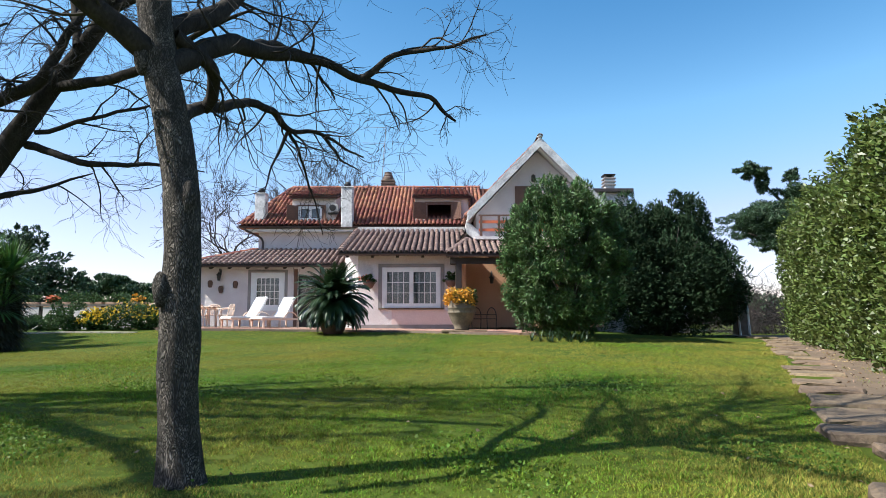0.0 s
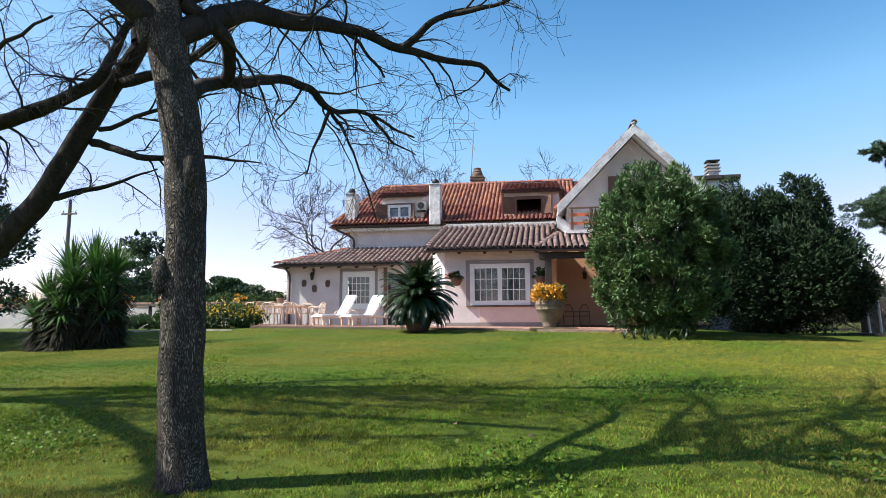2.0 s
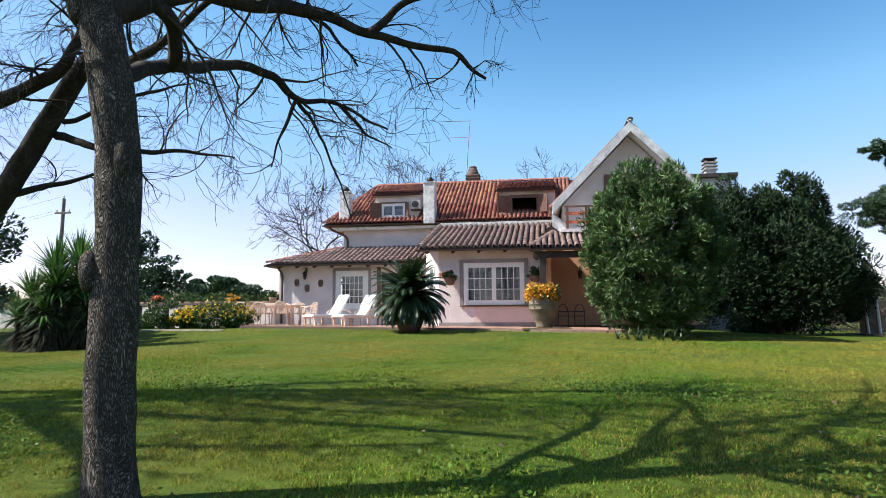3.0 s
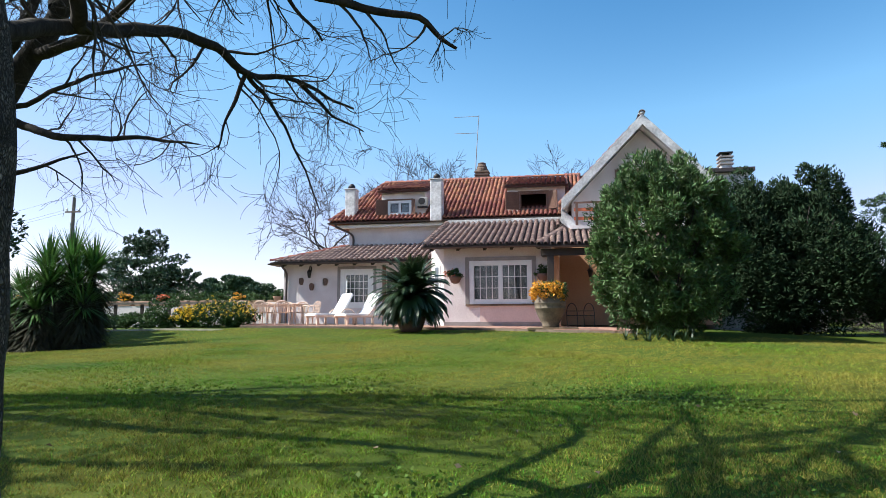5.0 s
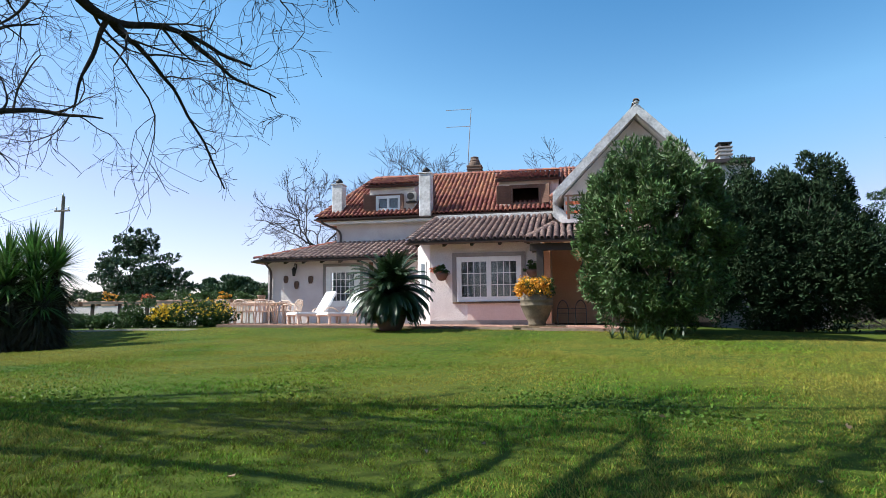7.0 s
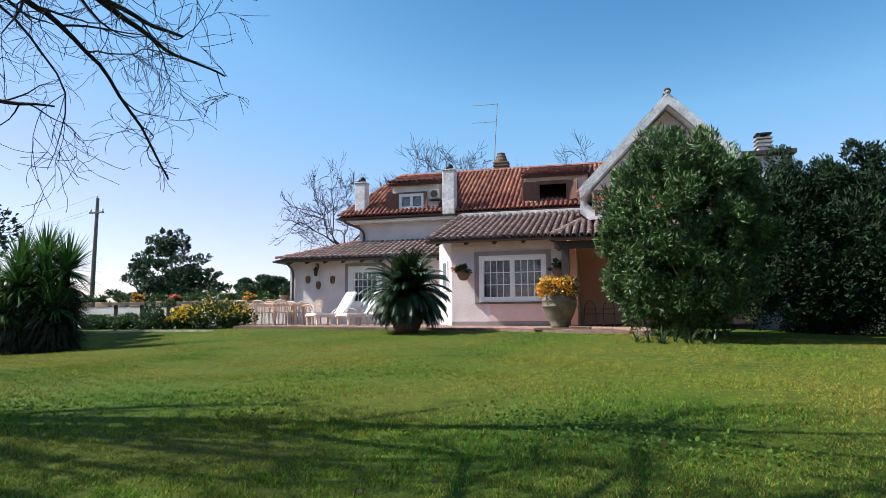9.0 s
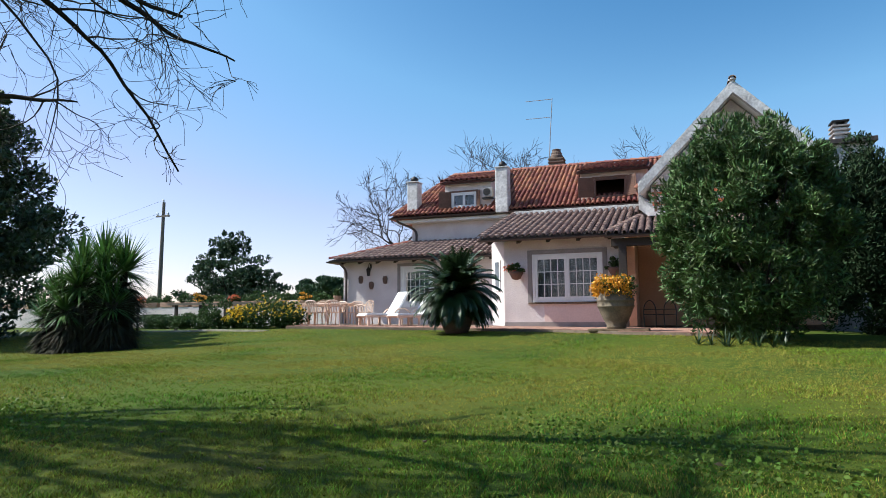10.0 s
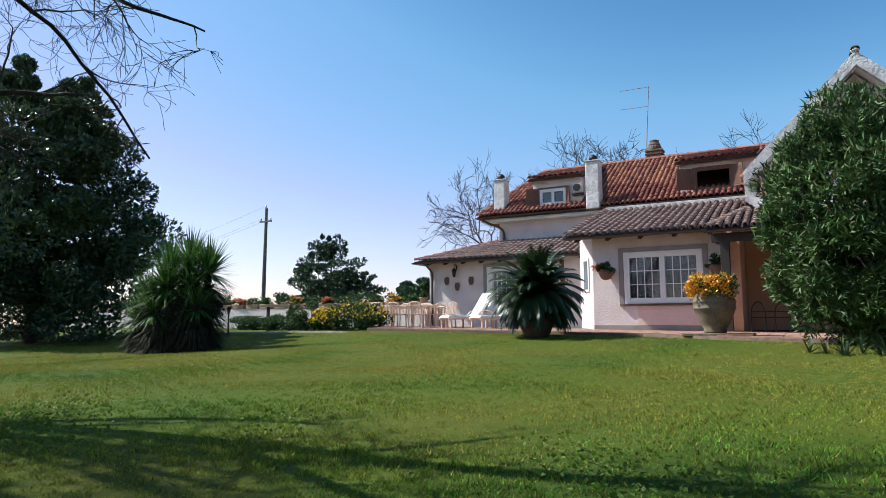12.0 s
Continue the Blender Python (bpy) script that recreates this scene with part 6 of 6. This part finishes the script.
def blades(name, xy, length, width, material, seed, label, cat):
    rg = np.random.default_rng(seed)
    n = len(xy)
    base = np.column_stack([xy, land(xy) - 0.004])
    a = rg.uniform(0, math.tau, n)
    side = np.column_stack([np.cos(a), np.sin(a), np.zeros(n)])
    lean = rg.normal(0, 0.5, (n, 2))
    L = length * rg.uniform(0.5, 1.3, n)
    tip = base + np.column_stack([lean[:, 0] * L, lean[:, 1] * L, L * 0.85])
    w = (width * rg.uniform(0.7, 1.3, n))[:, None]
    v = np.stack([base - side * w / 2, base + side * w / 2, tip], 1).reshape(-1, 3)
    me = bpy.data.meshes.new(name)
    me.vertices.add(n * 3)
    me.vertices.foreach_set("co", v.astype(np.float32).ravel())
    me.loops.add(n * 3)
    me.loops.foreach_set("vertex_index", np.arange(n * 3, dtype=np.int32))
    me.polygons.add(n)
    me.polygons.foreach_set("loop_start", np.arange(0, n * 3, 3, dtype=np.int32))
    me.update(calc_edges=True)
    return tagged(mesh_part(name, me, material), label, cat, kind="stuff")


rgg = np.random.default_rng(900)
near = scatter(520000, -1.0, 9.5, 2.5, 9.0, rgg)
mid = scatter(330000, -9.0, 13.0, 9.0, 14.5, rgg)
far = scatter(170000, -14.0, 14.0, 14.5, 21.0, rgg)
left = np.concatenate([scatter(110000, -9.0, -1.0, 5.0, 9.0, rgg), scatter(60000, -9.0, -1.0, -2.0, 5.0, rgg), scatter(90000, -1.0, 12.0, -2.0, 2.5, rgg), scatter(40000, 8.0, 14.0, 2.5, 9.0, rgg)])
allxy = np.concatenate([near, mid, far, left])
size = np.concatenate([np.full(len(near), 0.025), np.full(len(mid), 0.025), np.full(len(far), 0.026), np.full(len(left), 0.026)])
wide = np.concatenate([np.full(len(near), 0.0066), np.full(len(mid), 0.009), np.full(len(far), 0.012), np.full(len(left), 0.007)])
keep = (patch(allxy, 1.3, 1) > rgg.uniform(-3.3, -0.5, len(allxy)))
on_terrace = allxy[:, 1] > np.interp(allxy[:, 0], [e[0] for e in EDGE], [e[1] for e in EDGE]) - 0.05
off_path = allxy[:, 0] < np.interp(allxy[:, 1], [p.y for p in line], [p.x for p in line]) - 0.27
beyond = allxy[:, 0] > np.interp(allxy[:, 1], [p.y for p in line], [p.x for p in line]) + 0.5
keep &= ~on_terrace & (off_path | (beyond & (rgg.random(len(allxy)) < 0.35)))
dry = 1.3 * np.exp(-((allxy[:, 0] - 2.2) ** 2 + (allxy[:, 1] - 4.3) ** 2) / 1.6) + patch(allxy, 0.9, 4) + rgg.normal(0, 0.75, len(allxy)) + 1.2 * np.clip((allxy[:, 0] - np.interp(allxy[:, 1], [p.y for p in line], [p.x for p in line]) + 2.2) / 1.8, 0, 1) + 1.5 * np.clip((allxy[:, 1] - 8.5) / 4.0, 0, 1) > 0.95
DRYBLADE = mat("dry_grass_blade", (0.31, 0.265, 0.055), (0.23, 0.215, 0.042), 0.8, 0.6, 8, 0.0, island=0.4, through_light=0.25, spec=0.1)
fine = patch(allxy, 24.0, 21)
size = size * np.clip(1.0 + 0.4 * patch(allxy, 2.6, 11), 0.6, 1.8) * np.clip(1.0 + 0.4 * fine, 0.5, 1.6)
keep &= fine > rgg.uniform(-2.6, 0.1, len(allxy))
k1, k2 = keep & ~dry, keep & dry
blades("grass", allxy[k1], size[k1], wide[k1], BLADE, 1, "short green lawn grass", "grass")
blades("dry_grass", allxy[k2], size[k2], wide[k2], DRYBLADE, 2, "yellowed patches in the lawn grass", "grass")
# clover patches
cx = scatter(42000, -2.0, 9.0, 2.5, 10.0, rgg)
cx = cx[(patch(cx, 1.6, 7) > 1.0 + rgg.uniform(-0.4, 0.6, len(cx)))]
cx = cx[cx[:, 0] < np.interp(cx[:, 1], [p.y for p in line], [p.x for p in line]) - 0.45]
n = len(cx)
cw = rgg.normal(size=(n, 3)) * [1, 1, 0.35]
cw /= np.linalg.norm(cw, axis=1, keepdims=True)
CLOVER = mat("clover_leaf", (0.11, 0.17, 0.02), (0.075, 0.13, 0.015), 0.6, 1, 8, 0.0, island=0.35, through_light=0.25, spec=0.2)
tagged(mesh_part("clover", leaves_mesh("clover", np.column_stack([cx, land(cx) + rgg.uniform(0.02, 0.06, n)]), cw, rgg.uniform(0.02, 0.04, n), rgg.uniform(0.018, 0.032, n), 0.1, 8), CLOVER), "patches of small clover leaves in the lawn", "clover", kind="stuff")
# fallen leaves and bits under the hedge and trees
fx = np.concatenate([scatter(1200, 8.2, 12.5, 5.5, 16, rgg), scatter(45, 0.5, 8, 3.5, 9, rgg)])
ok = (fx[:, 0] > np.interp(fx[:, 1], [p.y for p in line], [p.x for p in line]) + 0.3) | (np.arange(len(fx)) >= 1200)
fx = fx[ok]
n = len(fx)
fw = rgg.normal(size=(n, 3)) * [1, 1, 0.25]
fw /= np.linalg.norm(fw, axis=1, keepdims=True)
LITTER = mat("dry_leaf", (0.32, 0.22, 0.13), (0.2, 0.13, 0.08), 0.85, 2, 20, 0.0, island=0.4)
tagged(mesh_part("leaf_litter", leaves_mesh("leaf_litter", np.column_stack([fx, land(fx) + 0.03]), fw, rgg.uniform(0.03, 0.06, n), rgg.uniform(0.015, 0.03, n), 0.3, 9), LITTER), "scattered dry brown leaves on the ground", "leaves", kind="stuff")

# paving of the terrace
tile = bbox(-0.145, 0.145, -0.145, 0.145, -0.02, 0.0)
pm = bpy.data.meshes.new("paving_tile")
tile.to_mesh(pm)
tile.free()
pm.materials.append(TERRACE)
count = 0
rest_v, rest_f = [], []
pc = np.array([v.co for v in pm.vertices])
pf = [tuple(q.vertices) for q in pm.polygons]
for j in range(18):
    for i in range(48):
        x, y = -6.4 + i * 0.3, 19.2 + j * 0.3
        e = float(np.interp(x, [q[0] for q in EDGE], [q[1] for q in EDGE]))
        if y - 0.16 < e or x > 7.1 or (0.8 < x < 5.2 and y > 24.3):
            continue
        z = terrace_z(x) + 0.002 + rng4.uniform(-0.002, 0.002)
        if y < e + 0.6 and count < 300:
            ob = new("paving_tile", pm)
            ob.parent = terrace
            ob.location = (x, y, z)
            count += 1
        else:
            b0 = len(rest_v)
            rest_v.extend(map(tuple, pc + [x, y, z]))
            rest_f.extend(tuple(b0 + q for q in f) for f in pf)
me = bpy.data.meshes.new("paving_tiles")
me.from_pydata(rest_v, [], rest_f)
tagged(mesh_part("paving_tiles", me, TERRACE, terrace), kind="stuff")
